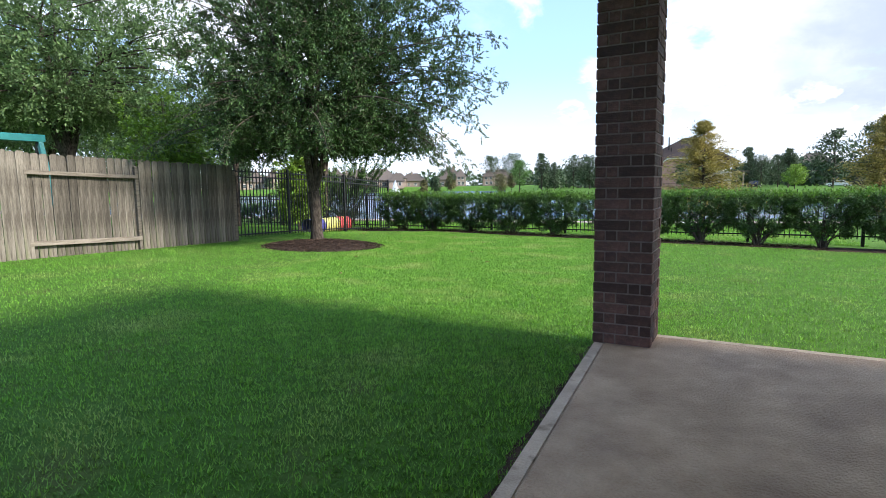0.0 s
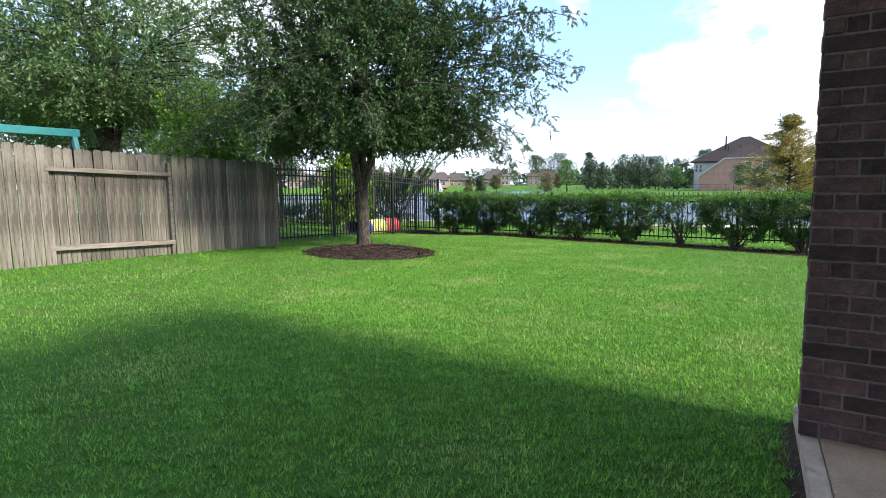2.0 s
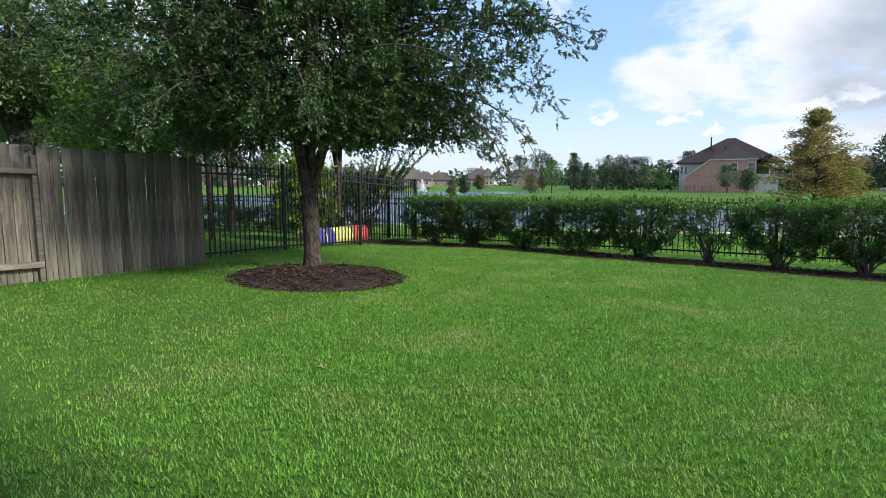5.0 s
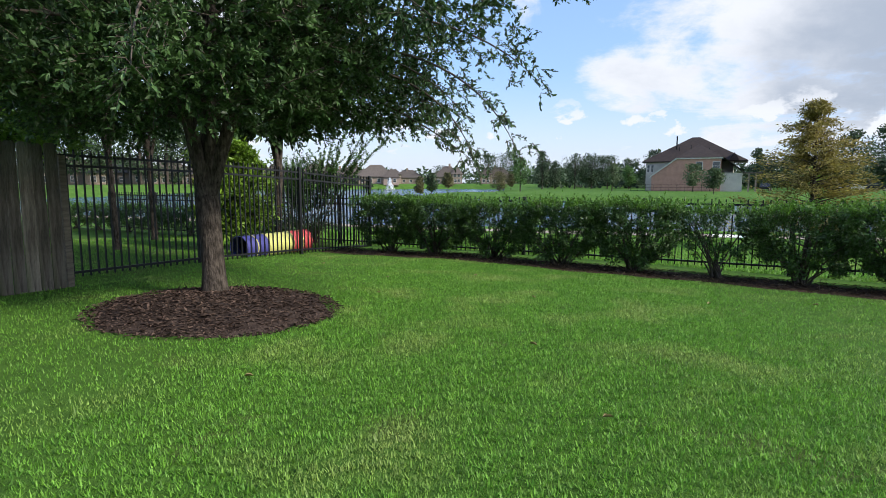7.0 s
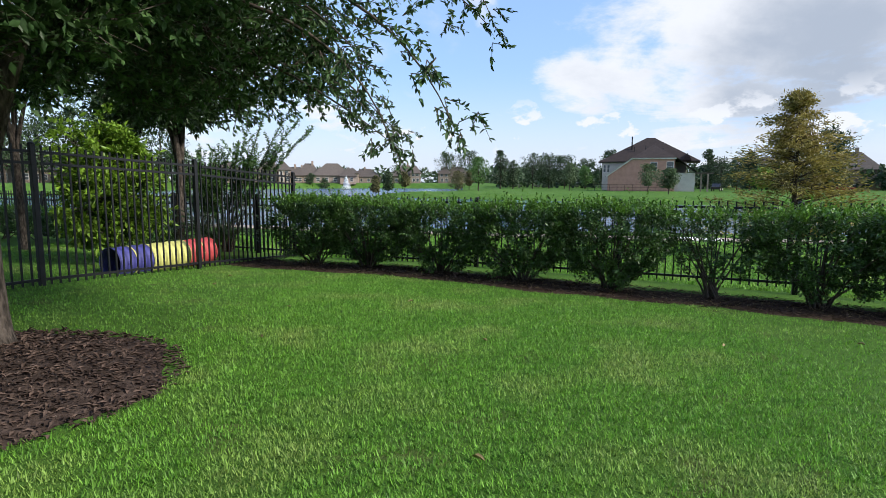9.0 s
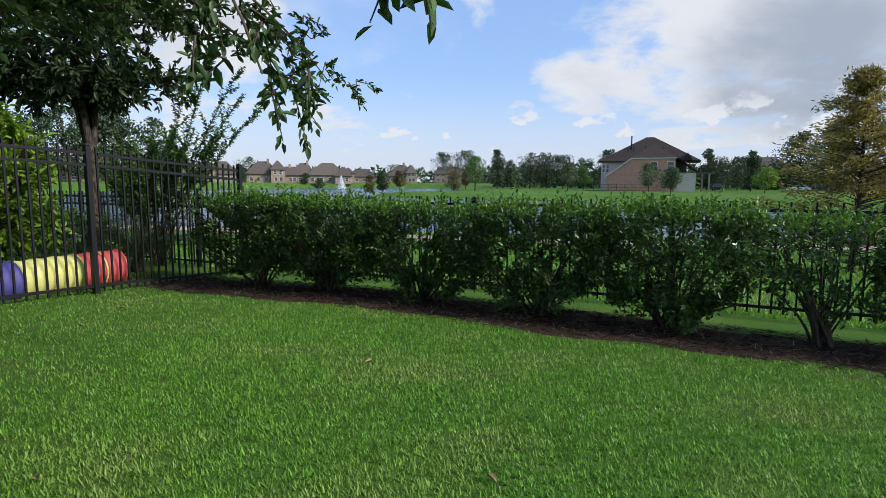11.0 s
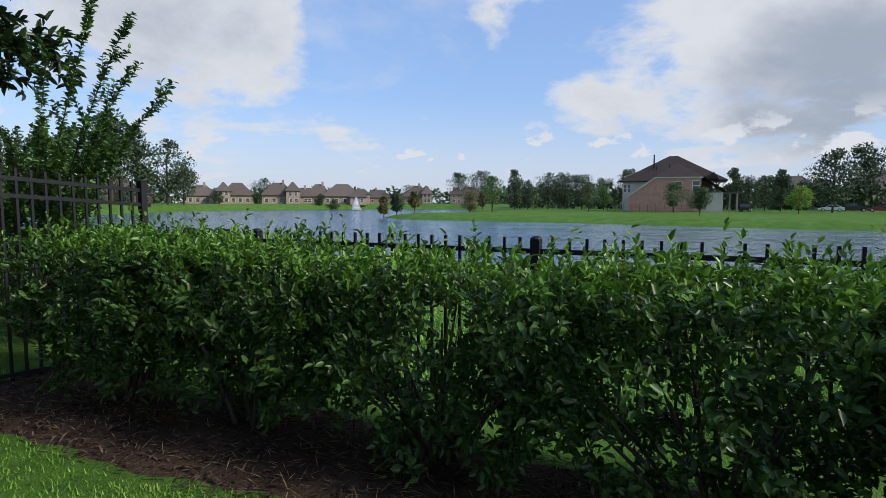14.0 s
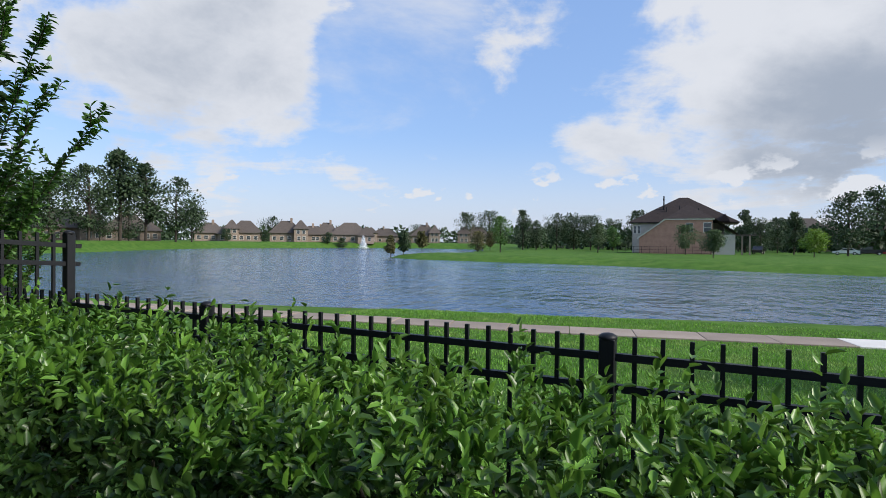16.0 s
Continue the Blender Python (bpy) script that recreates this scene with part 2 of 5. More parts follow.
M = {
    "lawn": material("lawn", (0.086, 0.176, 0.029), (0.048, 0.115, 0.017), 0.9, 0.95, 0.9, 55, spec=0.1, stain=(0.122, 0.198, 0.044), stain_scale=0.55, stain_at=(0.52, 0.8)),
    "blade": material("grass_blade", (0.185, 0.385, 0.048), (0.105, 0.260, 0.030), 6.5, 0.5, 0, 18, spec=0.3, island=0.45, stain=(0.31, 0.39, 0.11), stain_scale=1.1, stain_at=(0.51, 0.78), through_light=0.35),
    "mulch": material("mulch", (0.072, 0.052, 0.043), (0.024, 0.016, 0.013), 9, 0.95, 1.0, 45, spec=0.1),
    "chip": material("mulch_chip", (0.11, 0.076, 0.06), (0.03, 0.019, 0.015), 9, 0.9, 0.3, 50, spec=0.15, island=0.6),
    "soil": material("soil", (0.062, 0.040, 0.029), (0.024, 0.015, 0.011), 5, 0.95, 0.9, 38, spec=0.1, stain=(0.085, 0.058, 0.036), stain_scale=1.6),
    "straw": material("dry_grass", (0.36, 0.28, 0.13), (0.20, 0.14, 0.06), 5, 0.8, 0, 30, island=0.4),
    "concrete": material("patio_concrete", (0.48, 0.345, 0.225), (0.31, 0.21, 0.13), 5.0, 0.85, 0.9, 70, stain=(0.20, 0.125, 0.08), stain_scale=2.2, stain_at=(0.5, 0.85)),
    "edge": material("concrete_edge", (0.57, 0.44, 0.315), (0.36, 0.27, 0.19), 7, 0.85, 0.4, 90, stain=(0.18, 0.125, 0.08), stain_scale=9, stain_at=(0.56, 0.72)),
    "walkway": material("walkway_concrete", (0.33, 0.265, 0.215), (0.24, 0.19, 0.15), 1.0, 0.85, 0.2, 60, vary=0.14),
    "mortar": material("mortar", (0.24, 0.195, 0.18), (0.16, 0.13, 0.12), 20, 0.95, 0.4, 160),
    "brick": material("column_brick", (0.120, 0.060, 0.051), (0.050, 0.028, 0.026), 16, 0.85, 0.6, 130, vary=0.5, stain=(0.17, 0.11, 0.09), stain_scale=30, stain_at=(0.58, 0.8)),
    "wood": material("fence_wood", (0.215, 0.192, 0.158), (0.060, 0.051, 0.041), 3, 0.9, 0.8, 20, vary=0.42, lo=0.38, hi=0.62, stretch=(7, 7, 0.7), stain=(0.095, 0.108, 0.052), stain_scale=0.55, stain_at=(0.50, 0.72), spec=0.2),
    "rail_wood": material("rail_wood", (0.25, 0.22, 0.18), (0.12, 0.10, 0.08), 5, 0.9, 0.5, 40, vary=0.2, stretch=(6, 0.6, 6), spec=0.2),
    "iron": material("black_iron", (0.011, 0.012, 0.015), (0.007, 0.008, 0.010), 12, 0.5, 0.05, 90, spec=0.3),
    "bark": material("oak_bark", (0.105, 0.086, 0.072), (0.018, 0.015, 0.012), 16, 0.95, 1.0, 34, stretch=(1.6, 1.6, 0.6), spec=0.15, lo=0.40, hi=0.62),
    "twig": material("twig", (0.10, 0.08, 0.06), (0.045, 0.034, 0.026), 12, 0.9, 0.3, 50),
    "oak_leaf": material("oak_leaf", (0.074, 0.140, 0.042), (0.029, 0.062, 0.019), 1.3, 0.5, 0, 20, island=0.55, spec=0.35, through_light=0.20),
    "oak_far": material("oak_leaf_grey", (0.155, 0.245, 0.088), (0.075, 0.135, 0.046), 0.7, 0.55, 0, 9, island=0.45, through_light=0.4),
    "hedge_leaf": material("hedge_leaf", (0.072, 0.150, 0.029), (0.032, 0.074, 0.0145), 2.0, 0.38, 0, 25, island=0.5, through_light=0.33),
    "hedge_shoot": material("hedge_shoot", (0.150, 0.29, 0.038), (0.060, 0.150, 0.018), 2.0, 0.36, 0, 25, island=0.5, through_light=0.35),
    "thatch": material("lawn_thatch", (0.072, 0.150, 0.023), (0.040, 0.090, 0.014), 7.0, 0.95, 0.8, 60, spec=0.1, stain=(0.085, 0.085, 0.032), stain_scale=1.3, stain_at=(0.58, 0.78)),
    "lime_leaf": material("lime_leaf", (0.21, 0.34, 0.035), (0.10, 0.19, 0.018), 1.6, 0.4, 0, 18, island=0.4, through_light=0.35),
    "dark_leaf": material("dark_leaf", (0.04, 0.075, 0.025), (0.018, 0.036, 0.013), 1.6, 0.4, 0, 18, island=0.4, through_light=0.2),
    "bright_leaf": material("bright_leaf", (0.085, 0.19, 0.03), (0.045, 0.11, 0.018), 0.5, 0.5, 0, 8, island=0.4, through_light=0.25),
    "cypress_leaf": material("cypress_leaf", (0.33, 0.255, 0.055), (0.17, 0.155, 0.034), 0.7, 0.6, 0, 6, island=0.4, through_light=0.25),
    "far_leaf": material("far_leaf", (0.05, 0.09, 0.032), (0.022, 0.045, 0.018), 0.25, 0.7, 0, 3, island=0.5, through_light=0.15),
    "rust_leaf": material("rust_leaf", (0.14, 0.13, 0.045), (0.07, 0.075, 0.025), 0.4, 0.7, 0, 3, island=0.4, through_light=0.15),
    "pale_leaf": material("pale_leaf", (0.10, 0.15, 0.06), (0.05, 0.085, 0.033), 0.7, 0.6, 0, 6, island=0.4, through_light=0.25),
    "teal": material("teal_plastic", (0.012, 0.17, 0.165), (0.008, 0.12, 0.12), 8, 0.45, 0.05, 60),
    "dark_wood": material("dark_stained_wood", (0.05, 0.04, 0.03), (0.03, 0.024, 0.02), 8, 0.8, 0.3, 40),
    "blue": material("blue_nylon", (0.065, 0.065, 0.27), (0.045, 0.045, 0.19), 10, 0.6, 0.15, 60),
    "yellow": material("yellow_nylon", (0.62, 0.62, 0.20), (0.52, 0.50, 0.15), 10, 0.6, 0.15, 60),
    "red": material("red_nylon", (0.50, 0.075, 0.08), (0.40, 0.05, 0.055), 10, 0.6, 0.15, 60),
    "house_brick": material("salmon_brick", (0.50, 0.28, 0.21), (0.38, 0.20, 0.15), 1.4, 0.9, 0.2, 18),
    "tan_brick": material("tan_brick", (0.33, 0.255, 0.20), (0.22, 0.165, 0.13), 1.2, 0.9, 0.2, 16, vary=0.2),
    "siding": material("cream_siding", (0.55, 0.50, 0.44), (0.46, 0.41, 0.36), 1.2, 0.8, 0.1, 10),
    "roof": material("brown_shingle", (0.042, 0.029, 0.026), (0.023, 0.016, 0.015), 2.0, 0.95, 0.4, 14),
    "roof_tan": material("tan_shingle", (0.11, 0.09, 0.075), (0.07, 0.056, 0.047), 2.0, 0.95, 0.4, 14, vary=0.2),
    "trim": material("white_trim", (0.72, 0.69, 0.64), (0.62, 0.59, 0.54), 2.0, 0.6, 0.05, 20),
    "glass": material("dark_window", (0.05, 0.065, 0.07), (0.03, 0.04, 0.045), 2.0, 0.08, 0, 10, spec=0.8),
    "white_paint": material("white_car_paint", (0.78, 0.78, 0.78), (0.70, 0.70, 0.70), 2.0, 0.25, 0, 10),
    "black_paint": material("black_car_paint", (0.02, 0.02, 0.022), (0.014, 0.014, 0.016), 2.0, 0.25, 0, 10),
    "red_paint": material("red_car_paint", (0.35, 0.02, 0.03), (0.25, 0.015, 0.02), 2.0, 0.25, 0, 10),
    "rubber": material("tyre_rubber", (0.025, 0.025, 0.025), (0.015, 0.015, 0.015), 10, 0.85, 0.1, 60),
    "blue_metal": material("blue_metal", (0.03, 0.05, 0.12), (0.02, 0.035, 0.09), 6, 0.5, 0, 30),
    "asphalt": material("asphalt", (0.06, 0.06, 0.06), (0.04, 0.04, 0.04), 2, 0.95, 0.2, 40),
    "plaster": material("painted_board", (0.55, 0.52, 0.47), (0.48, 0.45, 0.40), 1.5, 0.8, 0.1, 30),
}


def water_material():
    m = bpy.data.materials.new("lake_water")
    m.use_nodes = True
    nt = m.node_tree
    b = nt.nodes["Principled BSDF"]
    b.inputs["Base Color"].default_value = (0.036, 0.078, 0.140, 1)
    b.inputs["Roughness"].default_value, b.inputs["IOR"].default_value = 0.13, 1.33
    coord = nt.nodes.new("ShaderNodeTexCoord")
    height = None
    for scale, stretch, weight in ((1.0, (1.3, 0.5, 1), 1.0), (3.2, (0.9, 0.5, 1), 0.35), (0.12, (0.5, 1.2, 1), 2.5)):
        mp = nt.nodes.new("ShaderNodeMapping")
        mp.inputs["Scale"].default_value = stretch
        mp.inputs["Rotation"].default_value = (0, 0, radians(-20))
        nt.links.new(coord.outputs["Object"], mp.inputs[0])
        n = nt.nodes.new("ShaderNodeTexNoise")
        n.inputs["Scale"].default_value, n.inputs["Detail"].default_value = scale, 3.0
        nt.links.new(mp.outputs[0], n.inputs["Vector"])
        k = nt.nodes.new("ShaderNodeMath")
        k.operation = "MULTIPLY_ADD"
        k.inputs[1].default_value = weight
        nt.links.new(n.outputs["Fac"], k.inputs[0])
        if height is None:
            k.inputs[2].default_value = 0.0
        else:
            nt.links.new(height, k.inputs[2])
        height = k.outputs[0]
    bn = nt.nodes.new("ShaderNodeBump")
    bn.inputs["Strength"].default_value, bn.inputs["Distance"].default_value = 1.0, 0.34
    nt.links.new(height, bn.inputs["Height"])
    nt.links.new(bn.outputs[0], b.inputs["Normal"])
    return m


def spray_material():
    m = bpy.data.materials.new("water_spray")
    m.use_nodes = True
    b = m.node_tree.nodes["Principled BSDF"]
    b.inputs["Base Color"].default_value = (0.85, 0.88, 0.9, 1)
    b.inputs["Roughness"].default_value = 0.4
    return m


M["water"], M["spray"] = water_material(), spray_material()


# ---------------------------------------------------------------- mesh helpers
def mesh_object(name, verts, faces, mat, parent=None, label="", smooth=False):
    """One mesh object out of arrays: verts (n, 3), faces an (m, k) array of equal polygons, or a list."""
    me = bpy.data.meshes.new(name)
    verts = np.asarray(verts, dtype=np.float32).reshape(-1, 3)
    if isinstance(faces, np.ndarray):
        m, k = faces.shape
        me.vertices.add(len(verts))
        me.vertices.foreach_set("co", verts.ravel())
        me.loops.add(m * k)
        me.loops.foreach_set("vertex_index", faces.astype(np.int32).ravel())
        me.polygons.add(m)
        me.polygons.foreach_set("loop_start", np.arange(0, m * k, k, dtype=np.int32))
        me.polygons.foreach_set("loop_total", np.full(m, k, dtype=np.int32))
        me.update(calc_edges=True)
        me.validate()
    else:
        me.from_pydata(verts.tolist(), [], faces)
        me.update()
    me.materials.append(mat)
    if smooth:
        me.polygons.foreach_set("use_smooth", np.ones(len(me.polygons), dtype=bool))
    ob = new(name, me)
    if parent:
        ob.parent = parent
    if label:
        ob["label"] = label
    if name in ("shoot", "twig", "stem", "foliage"):
        ob["kind"] = "stuff"
    return ob


def part(name, bm, mat, parent=None, label="", smooth=False):
    """Links a bmesh as one mesh object under a thing or a part."""
    me = bpy.data.meshes.new(name)
    bm.to_mesh(me)
    bm.free()
    me.materials.append(mat)
    if smooth:
        for p in me.polygons:
            p.use_smooth = True
    ob = new(name, me)
    if parent:
        ob.parent = parent
    if label:
        ob["label"] = label
    return ob


def thing(name, x=0.0, y=0.0, z=0.0, rz=0.0, label="", category="", group="", kind=""):
    ob = new(name)
    ob.empty_display_size = 0.1
    ob.matrix_basis = pose(x, y, z, 0, 0, rz)
    return tagged(ob, label, category, group, kind)


def add_box(bm, x0, x1, y0, y1, z0, z1, m=None, bevel=0.0):
    made = bmesh.ops.create_cube(bm, size=1.0)["verts"]
    t = Matrix.Translation(((x0 + x1) / 2, (y0 + y1) / 2, (z0 + z1) / 2)) @ Matrix.Diagonal((x1 - x0, y1 - y0, z1 - z0, 1))
    bmesh.ops.transform(bm, matrix=(m @ t) if m else t, verts=made)
    if bevel:
        edges = list({e for v in made for e in v.link_edges})
        bmesh.ops.bevel(bm, geom=edges, offset=bevel, segments=1, affect="EDGES")
    return made


def box(x0, x1, y0, y1, z0, z1, bevel=0.0, m=None):
    bm = bmesh.new()
    add_box(bm, x0, x1, y0, y1, z0, z1, m, bevel)
    return bm


def tube(points, radii, sides=8):
    """Vertices and quads of a tapered tube along a line of points, closed with a point at its end."""
    pts = np.asarray(points, float)
    d = np.gradient(pts, axis=0)
    d /= np.linalg.norm(d, axis=1, keepdims=True) + 1e-9
    ref = np.where(np.abs(d[:, 2:3]) > 0.9, np.array([[1.0, 0, 0]]), np.array([[0, 0, 1.0]]))
    u = np.cross(d, ref)
    u /= np.linalg.norm(u, axis=1, keepdims=True) + 1e-9
    v = np.cross(d, u)
    a = np.linspace(0, 2 * np.pi, sides, endpoint=False)
    ring = np.cos(a)[None, :, None] * u[:, None] + np.sin(a)[None, :, None] * v[:, None]
    verts = (pts[:, None] + ring * np.asarray(radii, float)[:, None, None]).reshape(-1, 3)
    n = len(pts)
    i, j = np.meshgrid(np.arange(n - 1), np.arange(sides), indexing="ij")
    a0 = i * sides + j
    b0 = i * sides + (j + 1) % sides
    return verts, np.stack([a0, b0, b0 + sides, a0 + sides], -1).reshape(-1, 4)


def join_arrays(pieces):
    """Joins (verts, faces) pieces into one pair."""
    vs, fs, k = [], [], 0
    for v, f in pieces:
        vs.append(v)
        fs.append(f + k)
        k += len(v)
    return np.concatenate(vs), np.concatenate(fs)


def unit(v):
    return v / (np.linalg.norm(v, axis=-1, keepdims=True) + 1e-9)


def leaf_arrays(rng, base, ahead, up, length, width, fold=0.25, six=True):
    """Folded pointed leaves: base points, the way they point, rough upward side, sizes."""
    ahead = unit(ahead)
    side = unit(np.cross(ahead, up))
    nor = np.cross(side, ahead)
    L, W = length[:, None], width[:, None]
    lift = nor * W * fold
    if six:
        v = np.stack([base, base + ahead * L * 0.32 + side * W * 0.46 + lift, base + ahead * L * 0.70 + side * W * 0.36 + lift * 0.6,
                      base + ahead * L - nor * L * 0.10, base + ahead * L * 0.70 - side * W * 0.36 + lift * 0.6, base + ahead * L * 0.32 - side * W * 0.46 + lift], 1)
        f = np.array([[0, 1, 2, 3], [0, 3, 4, 5]])
        k = 6
    else:
        v = np.stack([base, base + ahead * L * 0.45 + side * W * 0.5 + lift, base + ahead * L, base + ahead * L * 0.45 - side * W * 0.5 + lift], 1)
        f = np.array([[0, 1, 2], [0, 2, 3]])
        k = 4
    n = len(base)
    faces = (f[None] + (np.arange(n) * k)[:, None, None]).reshape(-1, f.shape[1])
    return v.reshape(-1, 3), faces


def inside(px, py, poly):
    """Which points lie in a polygon."""
    hit = np.zeros(px.shape, bool)
    n = len(poly)
    for i in range(n):
        (x0, y0), (x1, y1) = poly[i], poly[(i + 1) % n]
        cross = (y0 > py) != (y1 > py)
        hit ^= cross & (px < (x1 - x0) * (py - y0) / ((y1 - y0) + 1e-12) + x0)
    return hit


def gap_to(px, py, poly):
    """Distance of points to a polygon's outline."""
    best = np.full(px.shape, 1e9)
    n = len(poly)
    for i in range(n):
        (x0, y0), (x1, y1) = poly[i], poly[(i + 1) % n]
        dx, dy = x1 - x0, y1 - y0
        t = np.clip(((px - x0) * dx + (py - y0) * dy) / (dx * dx + dy * dy), 0, 1)
        best = np.minimum(best, np.hypot(px - x0 - t * dx, py - y0 - t * dy))
    return best


# ---------------------------------------------------------------- ground and lake
WATER_Z = -1.15
LAKE = [(-75, 24.0), (-45, 26.4), (-30.4, 28.7), (-23.4, 30.2), (-17.9, 31.7), (-10.6, 33.4), (-3.6, 35.5), (0, 36.4), (14, 40), (40, 44), (75, 52), (95, 68), (70, 78), (30, 74),
        (7.9, 74.6), (0.9, 75.9), (-9.1, 79.0), (-18.1, 82.4), (-30.1, 83.8), (-40.9, 85.6), (-48, 88), (-53, 91.5), (-54.5, 95), (-52.5, 101), (-49, 107), (-46, 114), (-47, 122), (-52, 130),
        (-58, 138), (-66, 158), (-78, 200), (-95, 215), (-118, 212), (-135, 190), (-143, 160), (-141, 130), (-130, 105), (-116, 84), (-106, 64), (-95, 42)]


def height(x, y):
    """The lie of the land: a yard that falls gently to the lake, banks round the water, level lots beyond it."""
    x, y = np.asarray(x, float), np.asarray(y, float)
    xs = np.clip(x, -14, 10)
    yard = -0.0172 * xs - 0.023 * (np.clip(y, 4, 17) - 4)
    yard = yard - 0.10 * np.clip((y - 11.5) / 3, 0, 1) * np.clip((-x - 7.5) / 2.5, 0, 1)
    far = -0.30 + 0 * x
    t = np.clip((y - 17) / 10, 0, 1)
    land = yard * (1 - t) + (-0.68) * t
    t2 = np.clip((y - 45) / 30, 0, 1)
    land = land * (1 - t2) + far * t2
    t3 = np.maximum(np.clip((-x - 88) / 22, 0, 1), np.clip((y - 195) / 25, 0, 1))
    land = land + t3 * 1.25
    gap = gap_to(x, y, LAKE)
    wet = inside(x, y, LAKE)
    shore = np.clip(gap / 5.0, 0, 1)
    dry = WATER_Z + 0.03 + (land - WATER_Z - 0.03) * (1 - (1 - shore) ** 2)
    bed = WATER_Z - np.clip(gap * 0.25, 0.06, 1.2)
    out = np.where(wet, bed, np.where(gap < 5, dry, land))
    return out


def h(x, y):
    return float(height(np.array([x]), np.array([y]))[0])


def build_ground():
    # finer rows near the yard, coarser towards the horizon
    xs = np.concatenate([[-2500, -1200, -600], np.arange(-320, -40, 4.0), np.arange(-40, 24, 0.5), np.arange(24, 180, 4.0), [400, 900, 2500]])
    ys = np.concatenate([[-2500, -900, -300, -100, -40], np.arange(-20, 48, 0.5), np.arange(48, 320, 3.0), [450, 900, 2500]])
    gx, gy = np.meshgrid(xs, ys, indexing="ij")
    gz = height(gx, gy)
    rough = 0.003 * np.sin(gx * 1.9 + 0.7 * gy) * np.cos(gy * 1.4)
    gz = gz + np.where(gy < 48, rough, 0)
    nx, ny = len(xs), len(ys)
    i, j = np.meshgrid(np.arange(nx - 1), np.arange(ny - 1), indexing="ij")
    a = i * ny + j
    faces = np.stack([a, a + ny, a + ny + 1, a + 1], -1).reshape(-1, 4)
    g = mesh_object("ground", np.stack([gx, gy, gz], -1).reshape(-1, 3), faces, M["lawn"], smooth=True)
    tagged(g, "mown green lawn falling gently to the lake", "lawn", kind="structure")
    w = mesh_object("water", [(-160, 25, WATER_Z), (110, 25, WATER_Z), (110, 235, WATER_Z), (-160, 235, WATER_Z)], [[0, 1, 2, 3]], M["water"])
    tagged(w, "rippled blue-grey lake water", "lake", kind="structure")


build_ground()

# ---------------------------------------------------------------- patio
SLAB_Z = 0.10


def build_patio():
    slab = thing("patio_slab", label="stained bare concrete patio slab with a pale worn edge", category="patio", kind="structure")
    lean = -0.066

    def side(y):
        return -0.125 + lean * (y - 4.14)

    def strip(off0, off1, y0, y1, z):
        bm = bmesh.new()
        pts = [(side(y0) + off0, y0), (side(y0) + off1, y0), (side(y1) + off1, y1), (side(y1) + off0, y1)]
        low = [bm.verts.new((x, y, -0.3)) for x, y in pts]
        top = [bm.verts.new((x, y, z)) for x, y in pts]
        bm.faces.new(low[::-1])
        bm.faces.new(top)
        for i in range(4):
            k = (i + 1) % 4
            bm.faces.new((low[i], low[k], top[k], top[i]))
        bmesh.ops.bevel(bm, geom=[e for e in bm.edges if all(v.co.z > 0 for v in e.verts)], offset=0.005, segments=2, affect="EDGES")
        return bm

    part("slab", strip(0.078, 9.0, -1.6, 4.535, SLAB_Z), M["concrete"], slab)
    part("slab_edge", strip(0.0, 0.076, -1.6, 4.62, SLAB_Z - 0.002), M["edge"], slab, "pale trowelled edge of the slab")
    part("slab_edge", strip(0.078, 9.0, 4.537, 4.62, SLAB_Z - 0.002), M["edge"], slab, "pale trowelled edge of the slab")
    # house behind the walk, plain, which closes the place and throws the roof's shade
    wall = part("wall_house", box(-0.6, 11.0, -1.85, -1.6, -0.2, 2.9), M["tan_brick"])
    tagged(wall, "tan brick back wall of the house", "wall", kind="structure")
    bm = box(-0.66, 11.5, -3.0, 4.74, 2.86, 3.12)
    add_box(bm, -0.45, 11.2, -3.0, 4.55, 3.12, 3.3)
    add_box(bm, 0.6, 10.5, -3.0, 3.4, 3.3, 3.9)
    roof = part("patio_roof", bm, M["plaster"])
    tagged(roof, "painted board patio roof over the slab", "roof", kind="structure")


build_patio()

# ---------------------------------------------------------------- wooden fence
FX = -9.76


def picket_mesh(width, length, seed):
    """A dog-eared fence board with slightly worn edges, standing at z 0."""
    rng = np.random.default_rng(seed)
    bm = bmesh.new()
    ear = 0.028
    jig = lambda: float(rng.uniform(-0.003, 0.003))
    out = [(-width / 2 + jig(), 0), (width / 2 + jig(), 0), (width / 2 + jig(), length - ear), (width / 2 - ear + jig(), length), (-width / 2 + ear + jig(), length + jig()), (-width / 2 + jig(), length - ear)]
    front = [bm.verts.new((0.008, y, z)) for y, z in out]
    back = [bm.verts.new((-0.008, y, z)) for y, z in out]
    bm.faces.new(front)
    bm.faces.new(back[::-1])
    for i in range(6):
        k = (i + 1) % 6
        bm.faces.new((front[k], front[i], back[i], back[k]))
    bmesh.ops.recalc_face_normals(bm, faces=bm.faces)
    me = bpy.data.meshes.new("picket")
    bm.to_mesh(me)
    bm.free()
    me.materials.append(M["wood"])
    return me


